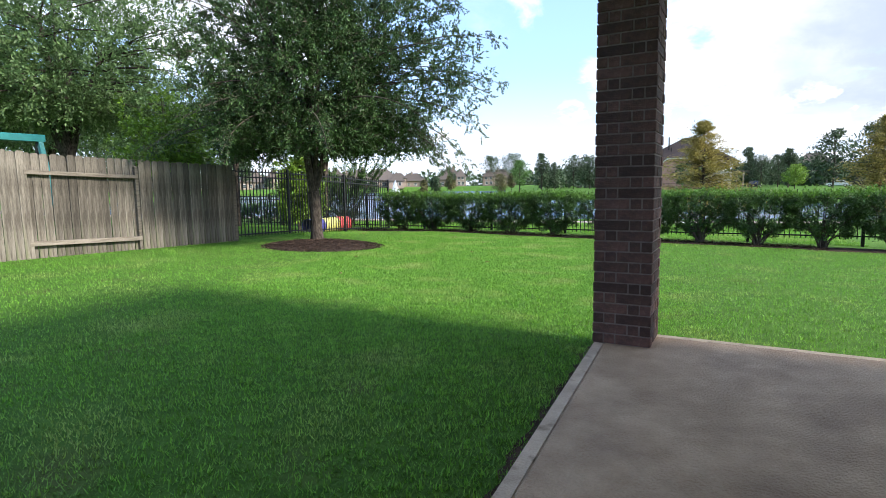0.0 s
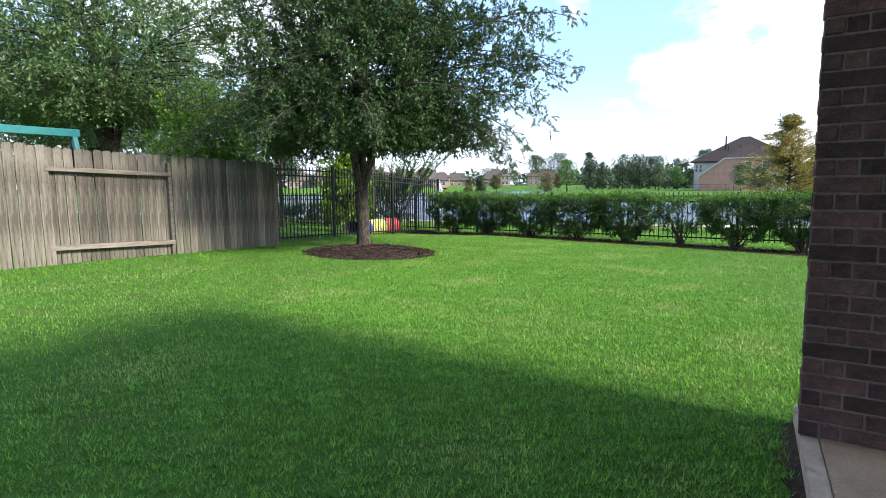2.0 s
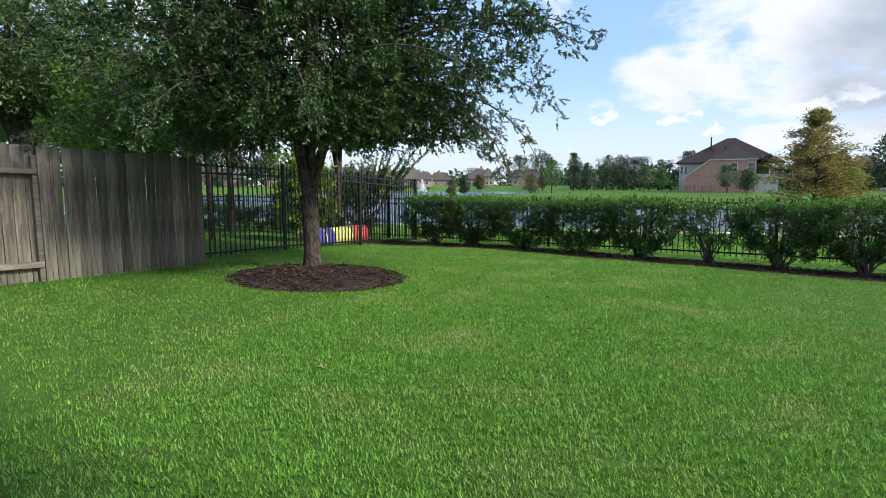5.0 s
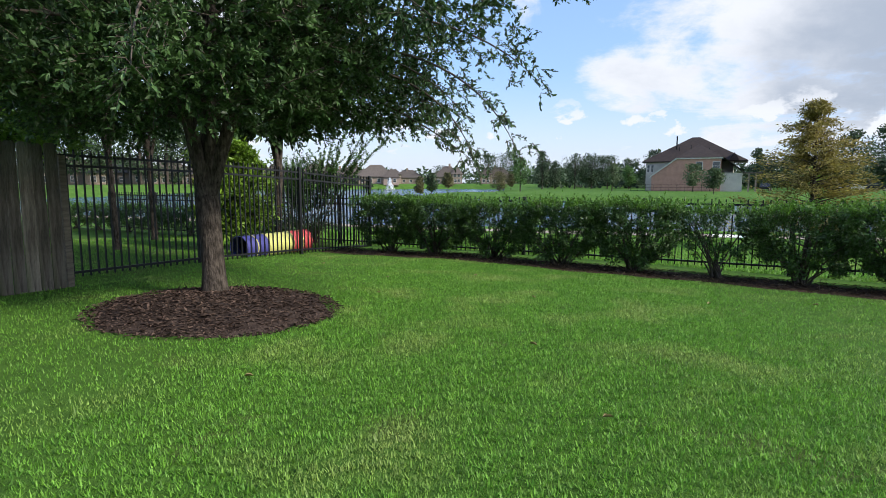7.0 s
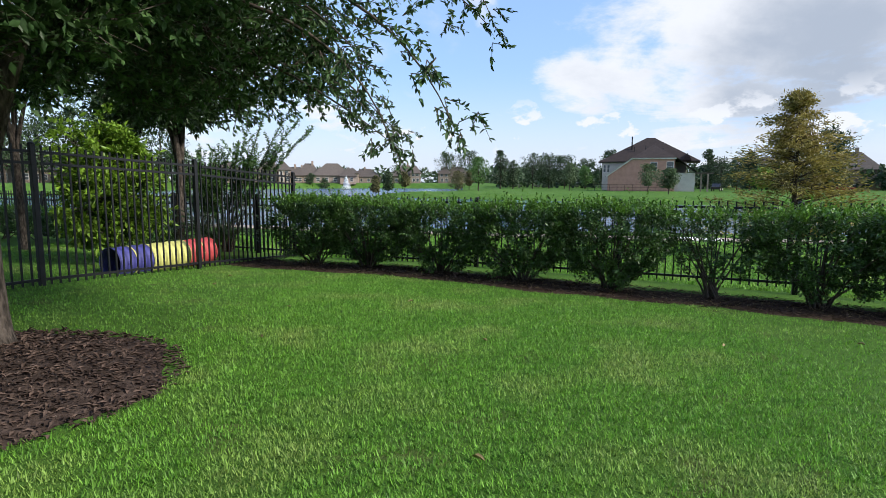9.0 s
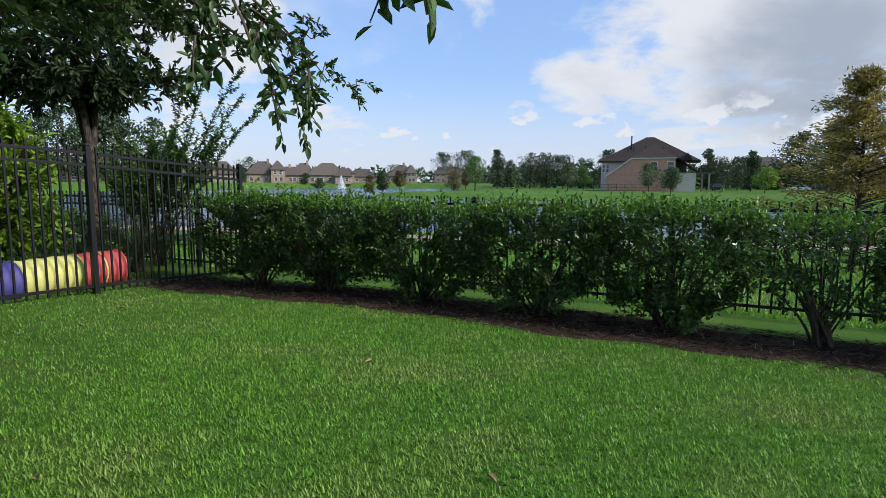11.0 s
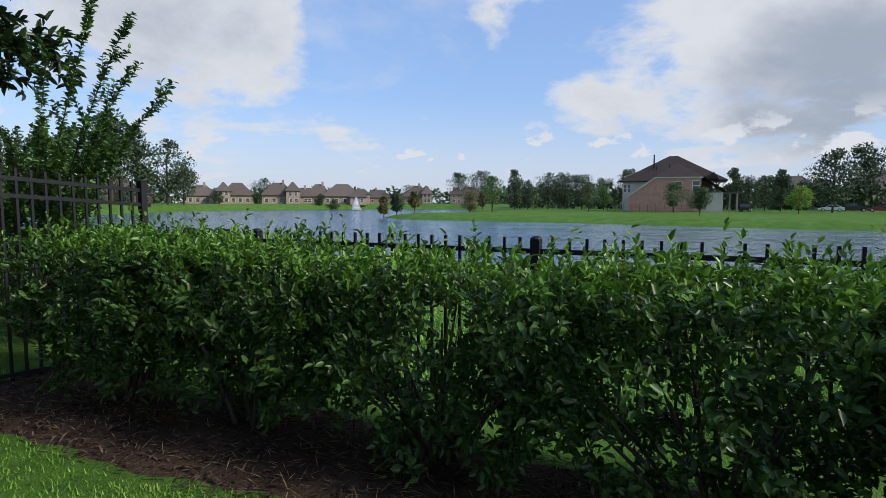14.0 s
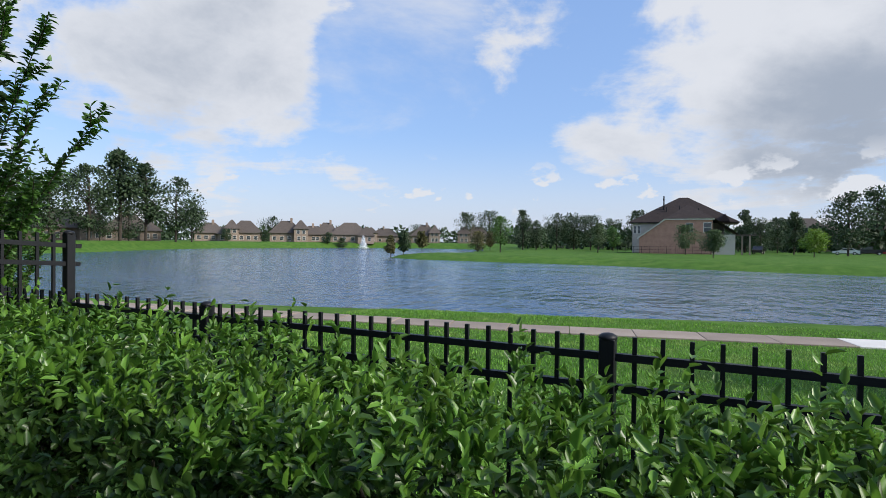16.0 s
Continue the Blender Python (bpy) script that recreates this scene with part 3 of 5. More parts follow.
def build_wood_fence():
    rng = np.random.default_rng(4)
    fence = thing("wooden_fence", label="weathered grey-brown wooden privacy fence with dog-eared boards and green algae", category="fence")
    boards = [picket_mesh(0.126 + 0.005 * k, 1.80, 20 + k) for k in range(4)]

    def boards_along(y0, y1, x, z_off, top_up=0.0):
        y = y0
        while y < y1 - 0.05:
            me = boards[int(rng.integers(4))]
            ob = new("picket", me)
            ob.parent = fence
            g = 0.113 - 0.022 * (y - 6.9)
            ob.location = (x + rng.uniform(-0.004, 0.004), y + 0.07, g + z_off + rng.uniform(-0.012, 0.012))
            ob.rotation_euler = (radians(rng.uniform(-0.5, 0.5)), radians(rng.uniform(-0.4, 0.4)), radians(rng.uniform(-1.5, 1.5)))
            ob.scale = (1, 1, (1.0 + top_up / 1.8))
            y += 0.1425
        return y

    # panel with its rails on the yard's side, boards set back; smooth panels on both sides of it
    slope = math.atan(-0.022)
    boards_along(0.0, 4.93, FX + 0.045, -0.02, 0.02)
    boards_along(4.95, 6.88, FX - 0.055, -0.02)
    boards_along(6.92, 9.25, FX + 0.045, -0.03, -0.01)
    for z, th in ((1.565, 0.045), (0.355, 0.05)):
        m = Matrix.Translation((FX, 4.93, z + 0.043 + 0.02)) @ Matrix.Rotation(slope * 1.7, 4, "X")
        part("rail", box(-0.046, 0.052, 0.0, 1.985, -th, th * 0.75 - 0.01, 0.004, m), M["rail_wood"], fence, "weathered rail nailed across the boards")
    for y in (-0.05, 2.44, 4.90, 6.90, 9.27):
        part("post", box(FX - 0.045, FX + 0.030, y - 0.04, y + 0.04, -0.3, 1.75 - 0.022 * (y - 6.9), 0.005), M["rail_wood"], fence)
    return fence


build_wood_fence()


# ---------------------------------------------------------------- iron fences
def bar_mesh(name, sx, sy, length):
    bm = box(-sx / 2, sx / 2, -sy / 2, sy / 2, 0, length)
    me = bpy.data.meshes.new(name)
    bm.to_mesh(me)
    bm.free()
    me.materials.append(M["iron"])
    return me


def iron_panel(fence, p0, p1, tall, gap, bars, step=0.113):
    """Rails and bars between two posts; p0, p1 are the posts' feet. gap: how high the bottom rail runs."""
    p0, p1 = Vector(p0), Vector(p1)
    run = p1 - p0
    length = math.hypot(run.x, run.y)
    ang = math.atan2(run.y, run.x)
    rise = math.atan2(run.z, length)
    base = Matrix.Translation(p0) @ Matrix.Rotation(ang, 4, "Z") @ Matrix.Rotation(-rise, 4, "Y")
    for z in (tall - 0.095, tall - 0.235, gap):
        part("rail", box(0.02, length - 0.02, -0.016, 0.016, z - 0.017, z + 0.017, 0, base), M["iron"], fence)
    n = int(round(length / step))
    for i in range(1, n):
        p = p0 + run * (i / n)
        ob = new("picket", bars)
        ob.parent = fence
        ob.location = (p.x, p.y, p.z + gap - 0.07)


def iron_post(fence, x, y, z, tall, size=0.064):
    post = part("post", box(-size / 2, size / 2, -size / 2, size / 2, -0.3, tall, 0.004), M["iron"], fence)
    post.location = (x, y, z)
    bm = bmesh.new()
    bmesh.ops.create_uvsphere(bm, u_segments=12, v_segments=6, radius=size * 0.62)
    bmesh.ops.scale(bm, vec=(1, 1, 0.55), verts=bm.verts)
    cap = part("cap", bm, M["iron"], post, "rounded post cap", True)
    cap.location = (0, 0, tall + 0.004)
    return post


IX, BY = -10.42, 16.66


def side_z(y):
    return 0.03 - 0.045 * max(0.0, y - 10.6) - (0.03 * max(0, y - 15))


def back_z(x):
    return -0.27 + 0.0 * x


def build_iron_fences():
    tall_bars, low_bars = bar_mesh("picket", 0.020, 0.020, 1.76), bar_mesh("picket", 0.019, 0.019, 1.23)
    fence = thing("iron_side_fence", label="tall black iron picket fence between two lawns", category="fence")
    ys = [9.33, 11.72, 14.19, 16.66]
    for y in ys:
        iron_post(fence, IX, y, side_z(y), 1.80)
    for a, b in zip(ys, ys[1:]):
        iron_panel(fence, (IX, a, side_z(a)), (IX, b, side_z(b)), 1.80, 0.10, tall_bars)
    back = thing("iron_back_fence", label="low black iron picket fence along the lake walk", category="fence")
    xs = [-8.93 - 2.44 * k for k in range(5, 0, -1)] + [-8.93] + [-6.39 + 2.44 * k for k in range(0, 9)]
    for x in xs:
        if abs(x - IX) > 0.4:
            iron_post(back, x, BY, back_z(x), 1.315, 0.07)
    stops = sorted(xs + [IX])
    for a, b in zip(stops, stops[1:]):
        if b - a > 0.3:
            iron_panel(back, (a, BY, back_z(a)), (b, BY, back_z(b)), 1.33, 0.17, low_bars, 0.118)


build_iron_fences()


# ---------------------------------------------------------------- plants
def bezier(p0, p1, p2, n=7):
    t = np.linspace(0, 1, n)[:, None]
    return (1 - t) ** 2 * np.asarray(p0) + 2 * t * (1 - t) * np.asarray(p1) + t * t * np.asarray(p2)


def crown_points(rng, n, centre, radius, flat_bottom=0.25, power=0.45):
    """Points in an uneven crown: a lumpy ellipsoid with a flatter underside, denser near its skin."""
    d = unit(rng.normal(size=(n, 3)))
    lump = 1 + 0.14 * np.sin(3.1 * np.arctan2(d[:, 1], d[:, 0]) + 2.2 * d[:, 2]) + 0.10 * np.sin(7 * d[:, 0] + 5 * d[:, 1])
    r = rng.uniform(0.10, 1, n) ** power * lump
    p = d * r[:, None]
    p[:, 2] = np.where(p[:, 2] < 0, -flat_bottom * (1 - np.exp(p[:, 2] * 2.2)), p[:, 2])
    return np.asarray(centre) + p * np.asarray(radius)


def leafy_twigs(rng, ends, outward, twigs, leaves, reach, size, droop=0.15, six=True, slim=0.42):
    """Twigs that fan out of each branch end, and leaves along them. Returns leaf arrays and twig lines."""
    n = len(ends)
    k = n * twigs
    start = np.repeat(ends, twigs, 0)
    d = unit(np.repeat(outward, twigs, 0) * 0.9 + rng.normal(size=(k, 3)) * 0.75 + np.array([0, 0, -droop]))
    ln = reach * rng.uniform(0.5, 1.15, k)
    tips = start + d * ln[:, None]
    t = rng.uniform(0.12, 1.0, (k, leaves))
    pos = start[:, None] + d[:, None] * (ln[:, None] * t)[..., None]
    pos[..., 2] -= droop * reach * t ** 2
    pos = pos.reshape(-1, 3)
    m = len(pos)
    ahead = unit(np.repeat(d, leaves, 0) * 0.8 + rng.normal(size=(m, 3)) * 0.65)
    up = unit(rng.normal(size=(m, 3)) * 0.5 + np.array([0, 0, 1.0]))
    L = size * rng.uniform(0.6, 1.25, m)
    return leaf_arrays(rng, pos, ahead, up, L, L * slim, 0.25, six), (start, tips)


def build_tree(name, x, y, z, seed, trunk_r, fork, centre, radius, ends, twigs, leaves, reach, size, leaf_mat, label, limbs=3, droop=0.15,
               six=True, slim=0.42, bark="bark", group="", flat_bottom=0.25, boughs=(), show_twigs=True, power=0.45, clear=0.0, skirt=None, notch=None):
    """A tree: flared trunk, limbs and branches in one part, twigs, and a crown of single leaves."""
    rng = np.random.default_rng(seed)
    tree = thing(name, x, y, z, label=label, category="tree", group=group)
    bits = []
    lean = rng.uniform(-0.06, 0.06, 2) * fork
    zz = np.array([-0.15, 0.0, 0.10, 0.25, fork * 0.5, fork * 0.8, fork])
    rr = trunk_r * np.array([1.45, 1.32, 1.14, 1.03, 0.96, 1.0, 1.0])
    line = np.stack([lean[0] * zz / fork + 0.012 * np.sin(zz * 3), lean[1] * zz / fork, zz], -1)
    bits.append(tube(line, rr, 14))
    top = line[-1]
    c, r = np.asarray(centre, float), np.asarray(radius, float)
    hubs = []
    for i in range(limbs):
        a = 2 * math.pi * (i + rng.uniform(-0.2, 0.2)) / limbs + 0.6
        out = c + r * np.array([math.cos(a) * 0.32, math.sin(a) * 0.32, rng.uniform(0.1, 0.5)])
        mid = top + (out - top) * 0.45 + np.array([0, 0, 0.22 * (out - top)[2]])
        ln = bezier(top - np.array([0, 0, 0.1]), mid, out, 8)
        bits.append(tube(ln, np.linspace(trunk_r * 0.68, trunk_r * 0.22, 8), 9))
        hubs += [(p, trunk_r * s) for p, s in zip(ln[3:], np.linspace(0.48, 0.2, 5))]
    ln = bezier(top - np.array([0, 0, 0.1]), (top + c) / 2, c + r * np.array([0.05, 0.0, 0.65]), 8)
    bits.append(tube(ln, np.linspace(trunk_r * 0.7, trunk_r * 0.12, 8), 9))
    hubs += [(p, trunk_r * s) for p, s in zip(ln[2:], np.linspace(0.45, 0.12, 6))]
    tips = crown_points(rng, ends, c, r, flat_bottom, power)
    if clear:
        tips = tips[(np.hypot(tips[:, 0], tips[:, 1]) > clear) | (tips[:, 2] > fork + 1.6)]
    if skirt:
        tips = tips[(np.hypot(tips[:, 0], tips[:, 1]) < skirt[0]) | (tips[:, 2] > skirt[1]) | (tips[:, 0] < 0)]
    if notch:
        (nx, ny), deep, z0, z1 = notch
        tips = tips[(tips[:, 0] * nx + tips[:, 1] * ny < deep) | (tips[:, 2] < z0) | (tips[:, 2] > z1)]
    hp = np.array([p for p, _ in hubs])
    step = max(1, len(tips) // 130)
    for e in tips[::step]:
        dist = np.linalg.norm(hp - e, axis=1) + np.maximum(0, hp[:, 2] - e[2]) * 0.4
        i = int(np.argmin(dist))
        p, rad = hubs[i]
        mid = (p + e) / 2 + np.array([0, 0, 0.10 * np.linalg.norm(e - p)])
        bits.append(tube(bezier(p, mid, e, 5), np.linspace(min(rad * 0.6, trunk_r * 0.2), 0.008, 5), 5))
    v, f = join_arrays(bits)
    mesh_object("trunk", v, f, M[bark], tree, "rough furrowed bark on trunk and limbs", True)
    outward = unit(tips - (c - np.array([0, 0, r[2] * 0.4])))
    (lv, lf), (s, t) = leafy_twigs(rng, tips, outward, twigs, leaves, reach, size, droop, six, slim)
    mesh_object("crown", lv, lf, M[leaf_mat], tree)
    pieces, leaves_on = [], []
    for p0, p1, p2 in boughs:
        arc = bezier(p0, p1, p2, 15)
        pieces.append(tube(arc, np.linspace(trunk_r * 0.16, 0.003, 15), 5))
        spots = np.repeat(arc[5:], 3, 0) + rng.normal(size=(30, 3)) * 0.07
        way = np.repeat(unit(np.gradient(arc, axis=0))[5:], 3, 0)
        (bv, bf), (bs, bt) = leafy_twigs(rng, spots, way, 2, 12, 0.18, size * 0.74, 0.10, True, 0.46)
        leaves_on.append((bv, bf))
        pieces += [tube(np.array([a, (a + b) / 2, b]), (0.004, 0.003, 0.0015), 3) for a, b in zip(bs, bt)]
    if leaves_on:
        mesh_object("foliage", *join_arrays(leaves_on), M[leaf_mat], tree, "leaves of the long hanging boughs")
    if show_twigs:
        for a, b in zip(s[::2], t[::2]):
            pieces.append(tube(np.array([a, (a + b) / 2, b]), (0.006, 0.004, 0.002), 3))
        v, f = join_arrays(pieces)
        mesh_object("twig", v, f, M["twig"], tree)
    return tree


def build_mulch_bed(x0, y0, rx, ry, z0, seed):
    """A low ring of shredded bark round the tree."""
    rng = np.random.default_rng(seed)
    rings, segs = 9, 40
    verts, faces = [], []
    edge = 1 + 0.05 * np.sin(np.arange(segs) * 0.9) + rng.uniform(-0.04, 0.04, segs)
    for i in range(rings + 1):
        f = i / rings
        for j in range(segs):
            a = 2 * math.pi * j / segs
            px, py = x0 + rx * f * edge[j] * math.cos(a), y0 + ry * f * edge[j] * math.sin(a)
            verts.append((px, py, h(px, py) + 0.11 * (1 - f ** 2.2) + (0.012 if i < rings else -0.02) + rng.uniform(-0.008, 0.008)))
    for i in range(rings):
        for j in range(segs):
            k = (j + 1) % segs
            faces.append([i * segs + j, i * segs + k, (i + 1) * segs + k, (i + 1) * segs + j])
    bed = mesh_object("mulch_bed", np.array(verts), np.array(faces), M["mulch"], smooth=True)
    tagged(bed, "dark brown shredded bark mulch bed round the oak", "mulch", kind="stuff")
    n = 5200
    a, f = rng.uniform(0, 2 * np.pi, n), np.sqrt(rng.uniform(0, 1.05, n))
    px, py = x0 + rx * f * np.cos(a), y0 + ry * f * np.sin(a)
    pz = height(px, py) + 0.11 * np.clip(1 - f ** 2.2, 0, 1) + 0.022
    ahead = unit(np.stack([np.cos(rng.uniform(0, 6.28, n)), np.sin(rng.uniform(0, 6.28, n)), rng.uniform(-0.25, 0.3, n)], -1))
    L = rng.uniform(0.02, 0.075, n)
    v, fc = leaf_arrays(rng, np.stack([px, py, pz], -1), ahead, np.tile([0.2, 0.1, 1.0], (n, 1)), L, L * 0.34, 0.5, False)
    mesh_object("chips", v, fc, M["chip"], bed)


TREE_X, TREE_Y = -7.70, 9.76
build_mulch_bed(-7.25, 9.42, 1.30, 1.22, 0.0, 3)
# long drooping boughs: where each leaves the crown, its bend, its tip
BOUGHS = [((1.3, 0.3, 2.7), (2.9, 0.75, 2.7), (3.42, 0.75, 1.60)), ((1.2, 0.5, 2.6), (2.5, 1.1, 2.5), (2.78, 1.22, 1.46)), ((1.3, 0.2, 2.7), (2.4, 0.5, 2.6), (2.90, 0.58, 1.98)),
          ((1.0, 0.9, 2.5), (1.8, 1.6, 2.1), (2.46, 1.70, 1.58)), ((1.5, 0.1, 3.2), (3.0, 0.4, 3.6), (4.1, 0.45, 2.95)), ((1.5, -0.3, 3.6), (3.0, -0.3, 4.2), (3.9, -0.1, 3.6)),
          ((1.4, -0.8, 2.9), (2.8, -1.1, 3.0), (3.5, -1.0, 2.35)), ((0.9, -1.2, 2.7), (2.0, -2.1, 2.6), (2.5, -2.5, 1.85)), ((0.2, -1.3, 2.7), (0.6, -2.6, 2.6), (0.7, -3.1, 1.80)),
          ((-0.6, -1.2, 2.7), (-1.4, -2.4, 2.6), (-1.7, -3.0, 1.85)), ((-1.3, -0.8, 2.7), (-2.6, -1.5, 2.6), (-3.2, -1.7, 1.95)), ((0.8, 1.4, 2.7), (1.5, 2.4, 2.5), (1.9, 2.8, 1.75)),
          ((1.4, 0.9, 3.2), (2.7, 1.5, 3.1), (3.3, 1.7, 2.4)), ((1.5, 0.3, 3.8), (3.2, 0.6, 4.5), (4.2, 0.7, 3.95)), ((1.5, 0.6, 3.4), (3.0, 1.1, 3.9), (4.0, 1.3, 3.25)),
          ((0.3, -1.2, 3.0), (0.2, -2.3, 3.1), (-0.2, -3.2, 2.4))]
build_tree("oak_tree", TREE_X, TREE_Y, h(TREE_X, TREE_Y) + 0.08, 11, 0.128, 1.12, (0.20, 0.05, 3.30), (2.85, 2.85, 4.1), 2900, 6, 19, 0.36, 0.063, "oak_leaf",
           "leafy live oak with a forked trunk in a mulch bed", limbs=3, droop=0.10, flat_bottom=0.385, boughs=BOUGHS, clear=1.15, six=False, slim=0.48, power=0.52, skirt=(2.5, 2.75), notch=((-0.86, -0.50), 1.9, 3.8, 5.2))


# ---------------------------------------------------------------- hedge
def build_bush(name, seed, width, depth, low, top, leaves, stems, label, shoots=1.0):
    """A clipped shrub: stems from one stool, a box of leaves, pale shoots on top."""
    rng = np.random.default_rng(seed)
    bush = thing(name, label=label, category="hedge", group="hedge along the back fence")
    bits = []
    for i in range(stems):
        a = rng.uniform(0, 2 * math.pi)
        foot = np.array([0.09 * math.cos(a), 0.09 * math.sin(a), -0.08])
        head = np.array([rng.uniform(-0.48, 0.48) * width, rng.uniform(-0.4, 0.4) * depth, rng.uniform(low + 0.1, top - 0.1)])
        mid = np.array([head[0] * 0.35, head[1] * 0.35, head[2] * 0.55])
        bits.append(tube(bezier(foot, mid, head, 6), np.linspace(0.019, 0.005, 6), 5))
    v, f = join_arrays(bits)
    mesh_object("stem", v, f, M["twig"], bush)
    # sprigs of leaves: dense at the top, thinning out towards the bare stems
    per = 34
    n = leaves // per
    u = rng.uniform(-1, 1, (n * 5, 3))
    w = np.max(np.abs(u) ** 3, axis=1)
    zf = (u[:, 2] + 1) / 2
    keep = rng.uniform(0, 1, n * 5) < (0.30 + 0.70 * w) * (0.58 + 0.42 * np.clip(zf * 1.6, 0, 1))
    u, zf = u[keep][:n], zf[keep][:n]
    n = len(u)
    ph = rng.uniform(0, 6, 4)
    bulge = 1 + 0.12 * np.sin(5 * u[:, 0] + ph[0]) * np.cos(4 * u[:, 2] + ph[1]) + 0.08 * np.sin(9 * u[:, 2] + ph[2])
    low_cut = low + 0.08 * u[:, 0] ** 2 + 0.15 * np.abs(np.sin(3.5 * u[:, 0] + ph[3])) - 0.05
    narrow = 0.70 + 0.30 * np.clip(zf * 2.0, 0, 1)
    c = np.stack([u[:, 0] * width / 2 * narrow, u[:, 1] * depth / 2 * bulge * narrow, low_cut + (top - 0.06 - 0.05 * u[:, 0] ** 4 - low_cut) * zf], -1)
    out = u.copy()
    out[:, 2] = out[:, 2] * 0.6 + 0.45
    out = unit(out + rng.normal(size=(n, 3)) * 0.5)
    t = rng.uniform(-1, 1, (n, per))
    pos = (c[:, None] + out[:, None] * (t * 0.085)[..., None] + rng.normal(size=(n, per, 3)) * 0.030).reshape(-1, 3)
    out = np.repeat(out, per, 0)
    n = len(pos)
    ahead = unit(out * 0.7 + rng.normal(size=(n, 3)) * 0.6)
    up = unit(out + np.array([0, 0, 0.6]) + rng.normal(size=(n, 3)) * 0.5)
    L = rng.uniform(0.036, 0.068, n)
    v, f = leaf_arrays(rng, pos, ahead, up, L, L * 0.48, 0.22)
    mesh_object("foliage", v, f, M["hedge_leaf"], bush)
    k = int(175 * shoots * width)
    base = np.stack([rng.uniform(-0.5, 0.5, k) * width, rng.uniform(-0.5, 0.5, k) * depth, top - rng.uniform(0.0, 0.10, k)], -1)
    base[:, 2] -= 0.05 * (base[:, 0] * 2 / width) ** 4
    d = unit(rng.normal(size=(k, 3)) * 0.35 + np.array([0, 0, 1.0]))
    ln = rng.uniform(0.05, 0.15, k) * np.where(rng.uniform(0, 1, k) < 0.14, 2.0, 1.0)
    per = 9
    t = np.tile(np.linspace(0.05, 1.0, per), (k, 1))
    p = (base[:, None] + d[:, None] * (ln[:, None] * t)[..., None]).reshape(-1, 3)
    m = len(p)
    side = rng.normal(size=(m, 3))
    ahead = unit(np.repeat(d, per, 0) * 0.75 + unit(side) * 0.75)
    L = rng.uniform(0.030, 0.062, m)
    v, f = leaf_arrays(rng, p, ahead, unit(np.repeat(d, per, 0) + 0.3 * side), L, L * 0.50, 0.3)
    mesh_object("shoot", v, f, M["hedge_shoot"], bush, "pale green new shoots")
    return bush


HEDGE_Y = 15.55


def build_hedge():
    dense = "clipped dark green privet shrub with pale new shoots"
    kinds = [build_bush("hedge_shrub", 40, 1.50, 0.98, 0.17, 1.18, 10800, 20, dense), build_bush("hedge_shrub", 41, 1.54, 1.02, 0.16, 1.21, 11200, 20, dense),
             build_bush("hedge_shrub", 42, 1.46, 1.0, 0.19, 1.16, 10400, 19, dense)]
    thin = build_bush("hedge_shrub", 43, 1.05, 0.8, 0.30, 1.14, 3000, 16, "thin open privet shrub with bare stems showing", 0.6)
    xs = [(-9.12, 0), (-7.95, 1), (-6.62, 2), (-5.25, 0), (-3.95, 1), (-2.60, 3), (-1.42, 2), (-0.15, 1), (1.15, 0), (2.45, 2), (3.75, 1), (5.05, 0), (6.4, 2), (7.7, 1), (9.0, 0), (10.3, 2)]
    used = set()
    rng = np.random.default_rng(9)
    for x, k in xs:
        src = thin if k == 3 else kinds[k]
        m = pose(x, HEDGE_Y + rng.uniform(-0.03, 0.03), -0.215 if x > -8.5 else -0.16, 0, 0, (rng.choice([0, 180])) + rng.uniform(-3, 3))
        if k in used:
            copy_thing(src, m)
        else:
            src.matrix_basis = m
            used.add(k)


build_hedge()


